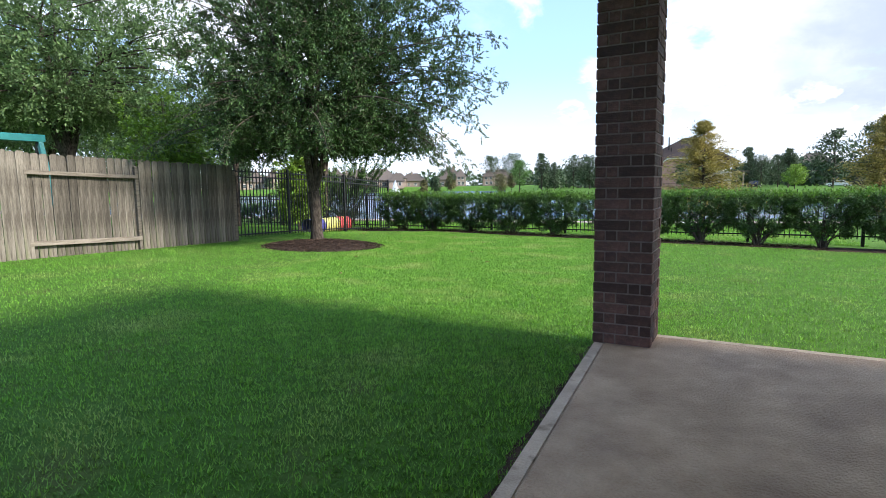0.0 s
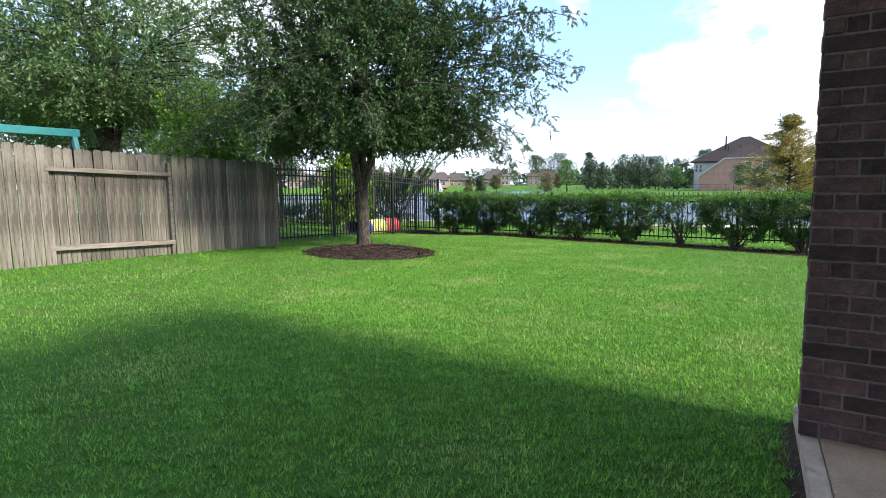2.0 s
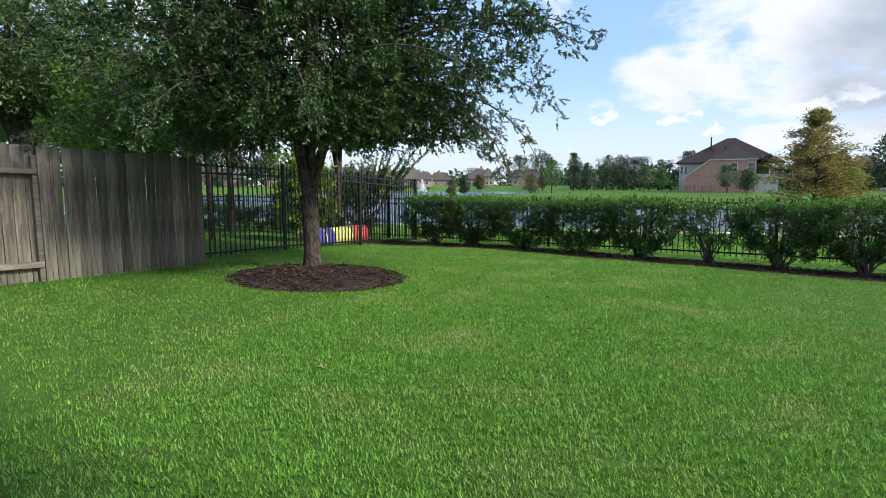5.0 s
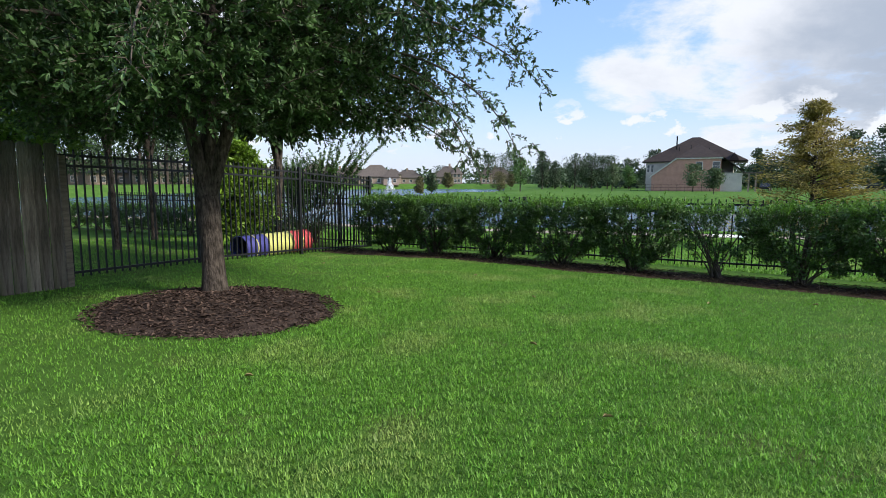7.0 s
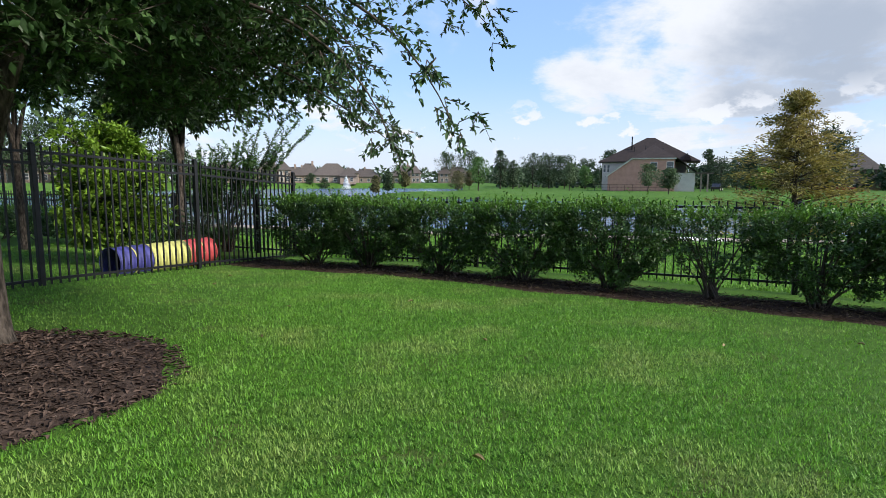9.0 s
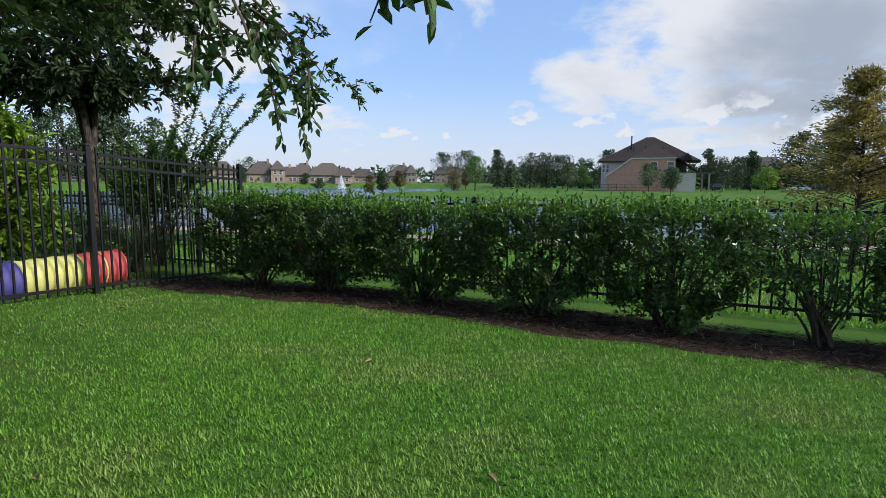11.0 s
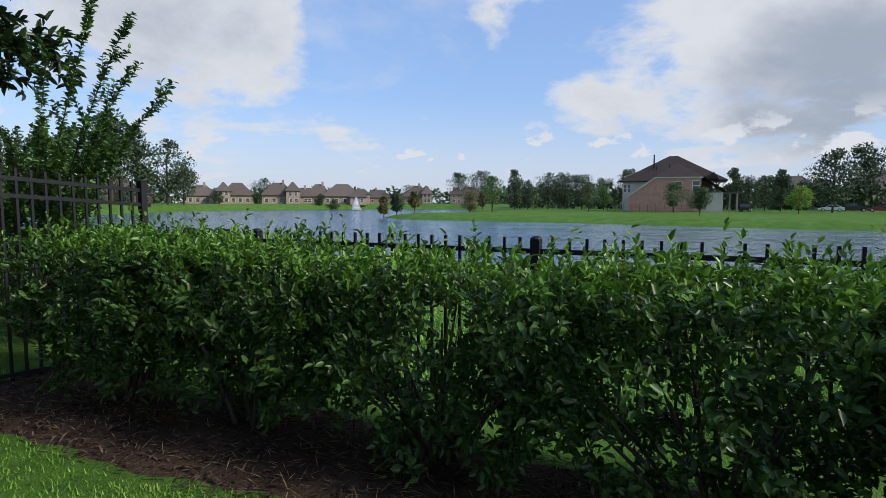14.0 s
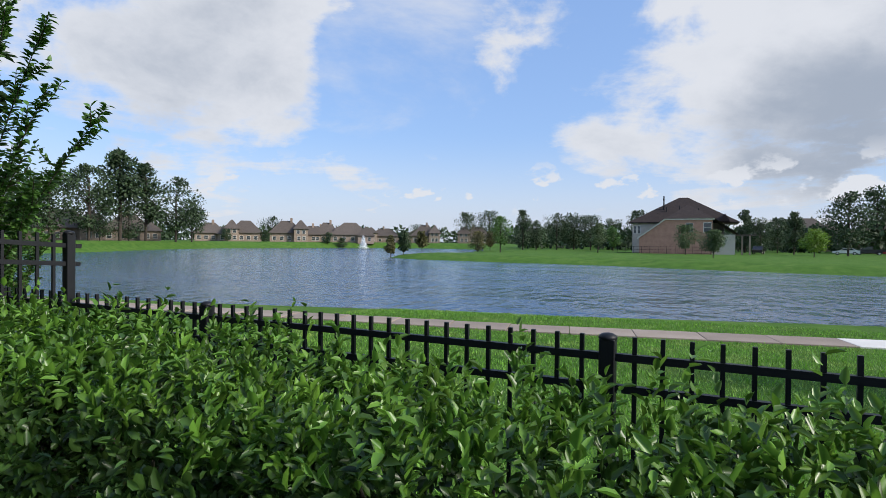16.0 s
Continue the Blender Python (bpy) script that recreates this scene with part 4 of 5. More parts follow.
def build_hedge_strip():
    """Bare soil with bark and dry grass under the hedge."""
    rng = np.random.default_rng(6)
    xs = np.arange(-10.5, 11.5, 0.25)
    front = 14.73 + 0.07 * np.sin(xs * 1.7) + 0.05 * np.sin(xs * 4.1) - 0.10 * np.clip((-8.5 - xs) / 2, 0, 1)
    back = 15.95 + 0.08 * np.sin(xs * 2.3)
    verts, faces = [], []
    for i, x in enumerate(xs):
        for k in range(6):
            yy = front[i] + (back[i] - front[i]) * k / 5
            verts.append((x, yy, h(x, yy) + (0.022 if 0 < k < 5 else -0.01) + rng.uniform(-0.006, 0.012)))
    for i in range(len(xs) - 1):
        for k in range(5):
            a = i * 6 + k
            faces.append([a, a + 6, a + 7, a + 1])
    bed = mesh_object("soil_bed", np.array(verts), np.array(faces), M["soil"], smooth=True)
    tagged(bed, "bare brown soil with bark and dry leaves under the hedge", "soil", kind="stuff")
    n = 9000
    px = rng.uniform(-10.4, 2.5, n)
    py = rng.uniform(14.72, 15.95, n)
    pz = height(px, py) + 0.032
    ahead = unit(np.stack([rng.normal(size=n), rng.normal(size=n) * 0.6, rng.uniform(-0.12, 0.25, n)], -1))
    L = rng.uniform(0.02, 0.10, n)
    v, f = leaf_arrays(rng, np.stack([px, py, pz], -1), ahead, np.tile([0, 0.1, 1.0], (n, 1)), L, 0.004 + L * 0.12, 0.4, False)
    mesh_object("litter", v, f, M["chip"], bed)
    n = 2600
    px, py = rng.uniform(-10.4, 2.5, n), rng.uniform(14.9, 15.9, n)
    ahead = unit(np.stack([rng.normal(size=n), rng.normal(size=n) * 0.6, rng.uniform(-0.05, 0.35, n)], -1))
    L = rng.uniform(0.05, 0.14, n)
    v, f = leaf_arrays(rng, np.stack([px, py, height(px, py) + 0.034], -1), ahead, np.tile([0, 0.1, 1.0], (n, 1)), L, np.full(n, 0.004), 0.4, False)
    mesh_object("dry_grass", v, f, M["straw"], bed)


build_hedge_strip()


# ---------------------------------------------------------------- grass blades
def build_grass():
    rng = np.random.default_rng(12)
    # even over the near yard, thinner towards its sides
    n, m = 560000, 560000
    px = np.concatenate([rng.uniform(-9.7, 4.5, n), -1.0 - 4.6 * (u := rng.uniform(0, 1, m)) + rng.uniform(-2.6, 2.6, m)])
    py = np.concatenate([rng.uniform(0.3, 15.0, n), 2.2 + 12.4 * u + rng.uniform(-1.6, 1.6, m)])
    q = 90000
    px, py = np.concatenate([px, rng.uniform(-16.5, -9.6, q)]), np.concatenate([py, rng.uniform(9.4, 15.6, q)])
    n += m + q
    # tufts a hand wide, with thin spots between them
    tuft = np.zeros(n)
    for k in range(9):
        a, wave = rng.uniform(0, np.pi), rng.uniform(0.035, 0.13)
        tuft += np.sin((px * math.cos(a) + py * math.sin(a)) * 2 * np.pi / wave + rng.uniform(0, 6) + 2.6 * np.sin(px * rng.uniform(-14, 14) + py * rng.uniform(-14, 14)))
    tuft = np.clip(0.5 + tuft / 7.0, 0, 1)
    ok = ((px > -9.68) | (py > 9.35)) & ((py < 14.76 + 0.07 * np.sin(px * 1.7) + 0.05 * np.sin(px * 4.1) + rng.uniform(-0.05, 0.05, n)) | (px < -10.5)) & (px < 11) & (py > -2)
    ok &= ~((px > -0.17 - 0.066 * (py - 4.14) + rng.uniform(-0.03, 0.03, n)) & (py < 4.68 + rng.uniform(-0.03, 0.03, n)))
    ok &= ((px + 7.25) / 1.30) ** 2 + ((py - 9.42) / 1.22) ** 2 > rng.uniform(0.92, 1.12, n)
    ok &= rng.uniform(0, 1, n) < 0.55 + 0.8 * tuft
    px, py, tuft = px[ok], py[ok], tuft[ok]
    n = len(px)
    pz = height(px, py) - 0.005
    base = np.stack([px, py, pz], -1)
    tilt = rng.uniform(0.2, 1.6, n)
    a = rng.uniform(0, 2 * np.pi, n)
    L = rng.uniform(0.028, 0.050, n) * (0.62 + 0.72 * tuft)
    d = unit(np.stack([np.cos(a) * tilt, np.sin(a) * tilt, np.ones(n)], -1))
    side = np.stack([-np.sin(a), np.cos(a), np.zeros(n)], -1)
    W = rng.uniform(0.008, 0.0145, n)[:, None]
    v = np.stack([base - side * W * 0.5, base + side * W * 0.5, base + d * L[:, None]], 1).reshape(-1, 3)
    faces = np.arange(n * 3).reshape(-1, 3)
    g = mesh_object("grass", v, faces, M["blade"])
    tagged(g, "short mown green grass blades with a few dry ones", "grass", kind="stuff")


build_grass()


def build_thatch():
    """The dark mat of stems and soil under the mown blades of the yard."""
    xs, ys = np.arange(-16.5, 4.56, 0.25), np.arange(-1.5, 15.01, 0.25)
    gx, gy = np.meshgrid(xs, ys, indexing="ij")
    gz = height(gx, gy) + 0.008
    nx, ny = len(xs), len(ys)
    i, j = np.meshgrid(np.arange(nx - 1), np.arange(ny - 1), indexing="ij")
    i, j = i.ravel(), j.ravel()
    off = ((xs[i] < -0.05) | (ys[j] > 4.3)) & ((xs[i] > -9.8) | (ys[j] > 9.3))
    off &= ((xs[i] + 7.13) / 1.15) ** 2 + ((ys[j] - 9.3) / 1.1) ** 2 > 0.8
    a = (i * ny + j)[off]
    faces = np.stack([a, a + ny, a + ny + 1, a + 1], -1)
    t = mesh_object("thatch", np.stack([gx, gy, gz], -1).reshape(-1, 3), faces, M["thatch"], smooth=True)
    tagged(t, "dark thatch and soil between the grass blades", "thatch", kind="stuff")


build_thatch()


def build_slab_soil():
    """A thin line of bare soil where the lawn stops short of the slab."""
    rng = np.random.default_rng(15)
    for along in ("side", "front"):
        line = np.arange(-1.5, 4.66, 0.08) if along == "side" else np.arange(-0.16, 9.0, 0.08)
        verts = []
        for u in line:
            wide = rng.uniform(0.05, 0.11)
            edge = -0.125 - 0.066 * (u - 4.14)
            a, b = ((edge + 0.01, u), (edge - wide, u)) if along == "side" else ((u, 4.61), (u, 4.62 + wide))
            verts += [(*a, h(*a) + 0.016), (*b, h(*b) + 0.012)]
        i = np.arange(len(line) - 1) * 2
        faces = np.stack([i, i + 2, i + 3, i + 1], -1)
        ob = mesh_object("soil_edge", verts, faces, M["soil"])
        tagged(ob, "bare dark soil along the patio slab", "soil", kind="stuff")


build_slab_soil()


def build_bank_grass():
    """Longer blades on the strip between the low fence and the lake walk."""
    rng = np.random.default_rng(13)
    n = 130000
    px, py = rng.uniform(-16, 3.5, n), 16.75 + 14.5 * rng.uniform(0, 1, n) ** 1.3
    off = py - (27.0 + 0.225 * (px + 12))
    ok = (np.abs(off) > 0.62) & (gap_to(px, py, LAKE) > 0.3) & ~inside(px, py, LAKE)
    px, py = px[ok], py[ok]
    n = len(px)
    base = np.stack([px, py, height(px, py) - 0.005], -1)
    a, tilt = rng.uniform(0, 2 * np.pi, n), rng.uniform(0.15, 1.1, n)
    L = rng.uniform(0.04, 0.085, n)
    d = unit(np.stack([np.cos(a) * tilt, np.sin(a) * tilt, np.ones(n)], -1))
    side = np.stack([-np.sin(a), np.cos(a), np.zeros(n)], -1) * rng.uniform(0.006, 0.012, n)[:, None]
    v = np.stack([base - side, base + side, base + d * L[:, None]], 1).reshape(-1, 3)
    g = mesh_object("grass", v, np.arange(n * 3).reshape(-1, 3), M["blade"])
    tagged(g, "mown green grass on the lake bank", "grass", kind="stuff")


build_bank_grass()


def build_fallen_leaves():
    """Single brown and yellow oak leaves lying on the lawn."""
    rng = np.random.default_rng(19)
    L = np.array([0.07])
    for k, (x, y) in enumerate([(-9.2, 13.6), (-8.7, 12.9), (-6.9, 12.2), (-5.9, 13.2), (-4.6, 12.0), (-6.3, 11.1), (-3.9, 9.9), (-5.3, 8.0), (-2.6, 12.9), (-1.4, 13.6), (-4.2, 6.3), (-3.0, 8.6)]):
        v, f = leaf_arrays(rng, np.zeros((1, 3)), np.array([[1.0, 0, 0.1]]), np.array([[0.1, 0.2, 1.0]]), L * rng.uniform(0.8, 1.3), L * 0.5, 0.5)
        ob = mesh_object("fallen_leaf", v, f, M["straw"])
        ob.matrix_basis = pose(x, y, h(x, y) + 0.035, rng.uniform(-10, 10), rng.uniform(-10, 10), rng.uniform(0, 360))
        tagged(ob, "dry yellow-brown leaf on the grass", "leaf", "fallen leaves")


build_fallen_leaves()

# ---------------------------------------------------------------- neighbouring garden
build_tree("oak_tree", -18.5, 10.2, h(-18.5, 10.2), 21, 0.24, 2.2, (-0.2, 0.0, 4.9), (4.2, 4.2, 3.5), 1700, 6, 9, 0.6, 0.125, "oak_far",
           "large spreading oak with grey-green foliage behind the wooden fence", limbs=4, six=False, show_twigs=False, flat_bottom=0.5)
build_tree("oak_tree", -27.0, 14.0, h(-27.0, 14.0), 22, 0.22, 2.4, (0, 0, 4.8), (4.5, 4.5, 3.2), 800, 5, 8, 0.7, 0.17, "oak_far",
           "spreading oak with grey-green foliage in the next garden", limbs=4, six=False, show_twigs=False, flat_bottom=0.5)
build_tree("oak_tree", -24.0, 5.0, h(-24, 5), 23, 0.24, 2.4, (0, 0, 5.0), (5.0, 5.0, 3.6), 800, 5, 8, 0.75, 0.17, "oak_far",
           "spreading oak behind the wooden fence and play set", limbs=4, six=False, show_twigs=False, flat_bottom=0.5)
build_tree("garden_shrub", -12.9, 9.75, h(-12.9, 9.75), 24, 0.05, 0.7, (0, 0, 2.15), (1.15, 1.15, 1.5), 330, 4, 9, 0.35, 0.11, "lime_leaf",
           "bright yellow-green leafy shrub behind the wooden fence", limbs=4, six=False, show_twigs=False, bark="twig")
build_tree("citrus_tree", -11.95, 13.75, h(-11.9, 13.8), 25, 0.05, 0.45, (0, 0, 1.30), (0.60, 0.75, 1.15), 330, 4, 9, 0.26, 0.105, "lime_leaf",
           "bright green citrus tree behind the iron fence", limbs=4, flat_bottom=0.8, show_twigs=False, bark="twig", slim=0.5)
build_tree("young_tree", -13.2, 12.0, h(-13.2, 12), 26, 0.055, 1.9, (0, 0, 3.3), (1.6, 1.6, 1.2), 170, 4, 9, 0.4, 0.075, "oak_far",
           "young tree with a slim dark trunk on the next lawn", limbs=4, six=False, show_twigs=False)
build_tree("young_tree", -15.4, 14.3, h(-15.4, 14.3), 27, 0.07, 2.0, (0, 0, 3.5), (2.0, 2.0, 1.4), 200, 4, 9, 0.45, 0.085, "oak_far",
           "young tree on the next lawn near the lake fence", limbs=4, six=False, show_twigs=False)
build_tree("magnolia_tree", -12.35, 15.46, h(-12.35, 15.46), 28, 0.085, 1.7, (-0.15, 0.0, 3.55), (1.35, 1.35, 1.7), 300, 4, 9, 0.30, 0.14, "dark_leaf",
           "dark glossy magnolia tree behind the iron fence", limbs=4, show_twigs=False, slim=0.42, flat_bottom=0.6)


def build_crape_myrtle(x, y, seed, count, long_stems=()):
    """A shrub of long arching stems with small paired leaves; long_stems: tips of the stems that stand out."""
    rng = np.random.default_rng(seed)
    tree = thing("crape_myrtle", x, y, h(x, y), label="open crape myrtle with long arching leafy stems", category="tree")
    bits, pos, way = [], [], []
    tips = [np.array(p, float) for p in long_stems]
    for i in range(count):
        a, reach = rng.uniform(0, 6.28), rng.uniform(0.25, 1.0)
        tips.append(np.array([math.cos(a) * reach, math.sin(a) * reach, rng.uniform(1.5, 2.35)]))
    for i, tip in enumerate(tips):
        lead = i < len(long_stems)
        foot = tip * np.array([0.05, 0.05, 0]) - np.array([0, 0, 0.05])
        ln = bezier(foot, (tip[0] * 0.42, tip[1] * 0.42, tip[2] * 0.62), tip, 16)
        bits.append(tube(ln, np.linspace(0.012, 0.002, 16), 5))
        stems = [ln[6:]]
        for k in range(9 if lead else 8):
            s = ln[6 + k]
            d = unit(unit(ln[min(7 + k, 15)] - ln[5 + k]) * 1.2 + rng.normal(size=3) * 0.7)
            end = s + d * rng.uniform(0.18, 0.45) * (0.8 if lead else 1.1)
            tw = bezier(s, (s + end) / 2 + np.array([0, 0, -0.03]), end + np.array([0, 0, 0.05]), 7)
            bits.append(tube(tw, np.linspace(0.005, 0.002, 7), 4))
            stems.append(tw)
        for st in stems:
            run = np.linalg.norm(np.diff(st, axis=0), axis=1).sum()
            seg = np.linspace(0, len(st) - 1.001, max(4, int(run / 0.018)))
            i0 = seg.astype(int)
            p = st[i0] + (st[i0 + 1] - st[i0]) * (seg - i0)[:, None]
            d = unit(st[i0 + 1] - st[i0])
            for sgn in (-1, 1):
                side = unit(np.cross(d, rng.normal(size=d.shape) * 0.4 + np.array([0, 0, 1.0]))) * sgn
                pos.append(p)
                way.append(unit(side + d * 0.5 + rng.normal(size=d.shape) * 0.25))
    v, f = join_arrays(bits)
    mesh_object("stem", v, f, M["twig"], tree)
    pos, way = np.concatenate(pos), np.concatenate(way)
    L = rng.uniform(0.04, 0.072, len(pos))
    v, f = leaf_arrays(rng, pos, way, unit(rng.normal(size=pos.shape) * 0.4 + np.array([0, 0, 1.0])), L, L * 0.55, 0.2)
    mesh_object("crown", v, f, M["bright_leaf"], tree)


build_crape_myrtle(-12.05, 16.40, 31, 16, ((2.26, 0.15, 2.58), (2.20, -0.2, 3.08), (2.12, -0.15, 2.66), (1.6, -0.1, 3.35), (1.1, -0.25, 2.9), (1.75, -0.1, 2.25), (1.4, 0.1, 2.0)))
build_crape_myrtle(-14.4, 18.0, 32, 16)


def build_sago(x, y, seed):
    rng = np.random.default_rng(seed)
    palm = thing("sago_palm", x, y, h(x, y), label="dark green sago palm with arching feathery fronds", category="plant")
    bits = [tube(np.array([[0, 0, -0.1], [0, 0, 0.08], [0, 0, 0.18]]), (0.09, 0.10, 0.08), 12)]
    v, f = join_arrays(bits)
    mesh_object("trunk", v, f, M["bark"], palm)
    for i in range(40):
        a, lift = i * 2.4, rng.uniform(0.1, 1.2)
        tip = np.array([math.cos(a) * 1.05, math.sin(a) * 1.05, 0.05 + lift * 0.65])
        ln = bezier((0, 0, 0.17), (tip[0] * 0.45, tip[1] * 0.45, 0.40 + lift * 0.75), tip, 16)
        d = unit(np.gradient(ln, axis=0))
        side = unit(np.cross(d, np.array([0, 0, 1.0])))
        base, way = [], []
        for sgn in (-1, 1):
            for k in np.linspace(2, 15, 34):
                i0 = min(int(k), 14)
                base.append(ln[i0] + (ln[i0 + 1] - ln[i0]) * (k - i0))
                way.append(side[i0] * sgn + d[i0] * 0.6 + np.array([0, 0, 0.15]))
        base, way = np.array(base), np.array(way)
        L = np.full(len(base), 0.15) * rng.uniform(0.8, 1.1, len(base))
        lv, lf = leaf_arrays(rng, base, way, np.tile([0, 0, 1.0], (len(base), 1)), L, np.full(len(base), 0.02), 0.2, False)
        tv, tf = tube(ln, np.linspace(0.008, 0.003, 16), 3)
        me_faces = [list(q) for q in lf] + [list(q + len(lv)) for q in tf]
        mesh_object("frond", np.concatenate([lv, tv]), me_faces, M["dark_leaf"], palm)


build_sago(-11.7, 15.75, 33)


def build_neighbour_hedge():
    src = build_bush("hedge_shrub", 44, 1.5, 0.8, 0.12, 0.78, 3200, 8, "low clipped dark green shrub along the lake fence", 0.3)
    rng = np.random.default_rng(3)
    for i, x in enumerate((-13.2, -14.6, -16.0, -17.4, -18.8, -20.2, -21.6, -23.0)):
        m = pose(x, 15.75, h(x, 15.75), 0, 0, 180 * (i % 2) + rng.uniform(-4, 4))
        if i:
            copy_thing(src, m)
        else:
            src.matrix_basis = m


build_neighbour_hedge()


def build_tunnel():
    """A crawl tunnel of three nylon sections over wire hoops."""
    t = thing("play_tunnel", -10.86, 12.64, h(-10.9, 13.9) + 0.215, label="blue, yellow and red nylon play tunnel on the grass", category="toy")
    for name, y0, y1, mat in (("blue_section", 0.30, 0.88, "blue"), ("yellow_section", 0.88, 1.57, "yellow"), ("red_section", 1.57, 2.14, "red")):
        n = 13
        ys = np.linspace(y0, y1, n)
        sag = np.abs(np.sin(np.linspace(0, 3 * np.pi, n)))
        rr = 0.24 - 0.012 * sag
        v, f = tube(np.stack([0 * ys, ys, 0 * ys], -1), rr, 28)
        ob = mesh_object(name, v, f, M[mat], t, smooth=True)
        md = ob.modifiers.new("cloth", "SOLIDIFY")
        md.thickness = 0.006
    for y, mat in ((0.58, "yellow"), (0.88, "yellow"), (1.57, "yellow"), (1.86, "yellow"), (2.135, "red"), (0.304, "blue")):
        bm = bmesh.new()
        ring = bmesh.ops.create_circle(bm, cap_ends=False, radius=0.243, segments=28)["verts"]
        ext = bmesh.ops.extrude_edge_only(bm, edges=list(bm.edges))
        bmesh.ops.translate(bm, vec=(0, 0, 0.022), verts=[g for g in ext["geom"] if isinstance(g, bmesh.types.BMVert)])
        bmesh.ops.solidify(bm, geom=list(bm.faces), thickness=0.005)
        bmesh.ops.rotate(bm, cent=(0, 0, 0), matrix=Matrix.Rotation(radians(90), 3, "X"), verts=bm.verts)
        hoop = part("seam_band", bm, M[mat], t)
        hoop.location = (0, y + 0.011, 0)


build_tunnel()


def build_swing_set():
    s = thing("swing_set", -13.2, 6.9, h(-13.2, 6.9) - 0.22, label="swing set with a teal top beam and dark wooden legs", category="swing set")
    part("top_beam", box(-0.07, 0.07, -3.6, 0.10, 2.46, 2.62, 0.01), M["teal"], s, "teal plastic-clad beam")
    for y in (0.0, -3.5):
        for sx, mat in ((1, "teal"), (-1, "dark_wood")):
            m = Matrix.Translation((0, y, 2.50)) @ Matrix.Rotation(radians(-17 * sx), 4, "Y")
            part("leg", box(-0.055, 0.055, -0.05, 0.05, -2.38, 0.06, 0.008, m), M[mat], s)
        part("brace", box(-0.28, 0.28, y - 0.02, y + 0.02, 1.55, 1.64, 0.004), M["dark_wood"], s)
    for y in (-1.0, -1.5):
        v, f = tube(np.array([[0, y, 2.46], [0, y, 1.5], [0, y, 0.5]]), (0.008, 0.008, 0.008), 5)
        mesh_object("chain", v, f, M["iron"], s)
    part("seat", box(-0.09, 0.09, -1.52, -0.98, 0.47, 0.50, 0.01), M["teal"], s)


build_swing_set()

# ---------------------------------------------------------------- lake walk
def build_lake_walk():
    walkway = thing("walkway", label="pale concrete walk along the lake shore", category="walk", kind="structure")
    rng = np.random.default_rng(8)
    ang = math.atan(0.225)
    for i in range(-22, 26):
        u0, u1 = i * 1.5 + 0.006, (i + 1) * 1.5 - 0.006
        um = (u0 + u1) / 2
        cx, cy = -12 + um * math.cos(ang), 27.0 + um * math.sin(ang)
        bm = box(-(u1 - u0) / 2, (u1 - u0) / 2, -0.55, 0.55, -0.12, 0.035, 0.008)
        ob = part("panel", bm, M["trim"] if i == 6 else M["walkway"], walkway, "newer, paler concrete panel" if i == 6 else "")
        z = [h(cx - math.sin(ang) * s, cy + math.cos(ang) * s) for s in (-0.5, 0.5)]
        ob.matrix_basis = pose(cx, cy, max(z), 0, 0, math.degrees(ang))


build_lake_walk()


def build_cypress(x, y, tall, half, seed, label):
    """A feathery conical tree: short level branches round a thin trunk."""
    rng = np.random.default_rng(seed)
    tree = thing("cypress_tree", x, y, h(x, y), label=label, category="tree")
    bits = [tube(np.array([[0, 0, -0.1], [0.02, 0, tall * 0.5], [0, 0.02, tall]]), (0.075, 0.045, 0.006), 8)]
    starts, ends = [], []
    for i in range(270):
        z = tall * (0.10 + 0.89 * rng.uniform(0, 1) ** 0.9)
        f = z / tall
        tier = 0.5 + 0.5 * math.sin(23 * f + 0.8 * math.sin(3 * f))
        r = half * (min(1.0, (1 - f) * 1.25) ** 0.9 + 0.05) * rng.uniform(0.25, 1.15) * (0.84 + 0.16 * tier)
        a = rng.uniform(0, 2 * math.pi)
        e = np.array([math.cos(a) * r, math.sin(a) * r, z + 0.12 * r])
        bits.append(tube(bezier((0, 0, z - 0.1 * r), (e[0] * 0.5, e[1] * 0.5, z + 0.08), e, 4), (0.013, 0.009, 0.006, 0.003), 4))
        starts.append((0, 0, z))
        ends.append(e)
    v, f = join_arrays(bits)
    mesh_object("trunk", v, f, M["bark"], tree)
    starts, ends = np.array(starts), np.array(ends)
    per = 90
    t = rng.uniform(0.30, 1.05, (len(ends), per))
    p = (starts[:, None] + (ends - starts)[:, None] * t[..., None] + rng.normal(size=(len(ends), per, 3)) * np.array([0.075, 0.075, 0.05])).reshape(-1, 3)
    d = unit(np.repeat(ends - starts, per, 0) + rng.normal(size=p.shape) * 0.5 + np.array([0, 0, -0.12]))
    L = rng.uniform(0.06, 0.13, len(p))
    v, f = leaf_arrays(rng, p, d, unit(rng.normal(size=p.shape) + np.array([0, 0, 0.6])), L, L * 0.26, 0.1, False)
    mesh_object("crown", v, f, M["cypress_leaf"], tree)


build_cypress(-0.62, 23.4, 4.05, 2.35, 51, "golden-brown young bald cypress by the lake walk")
build_cypress(5.6, 27.5, 4.4, 2.3, 52, "golden-green young bald cypress on the lake bank")


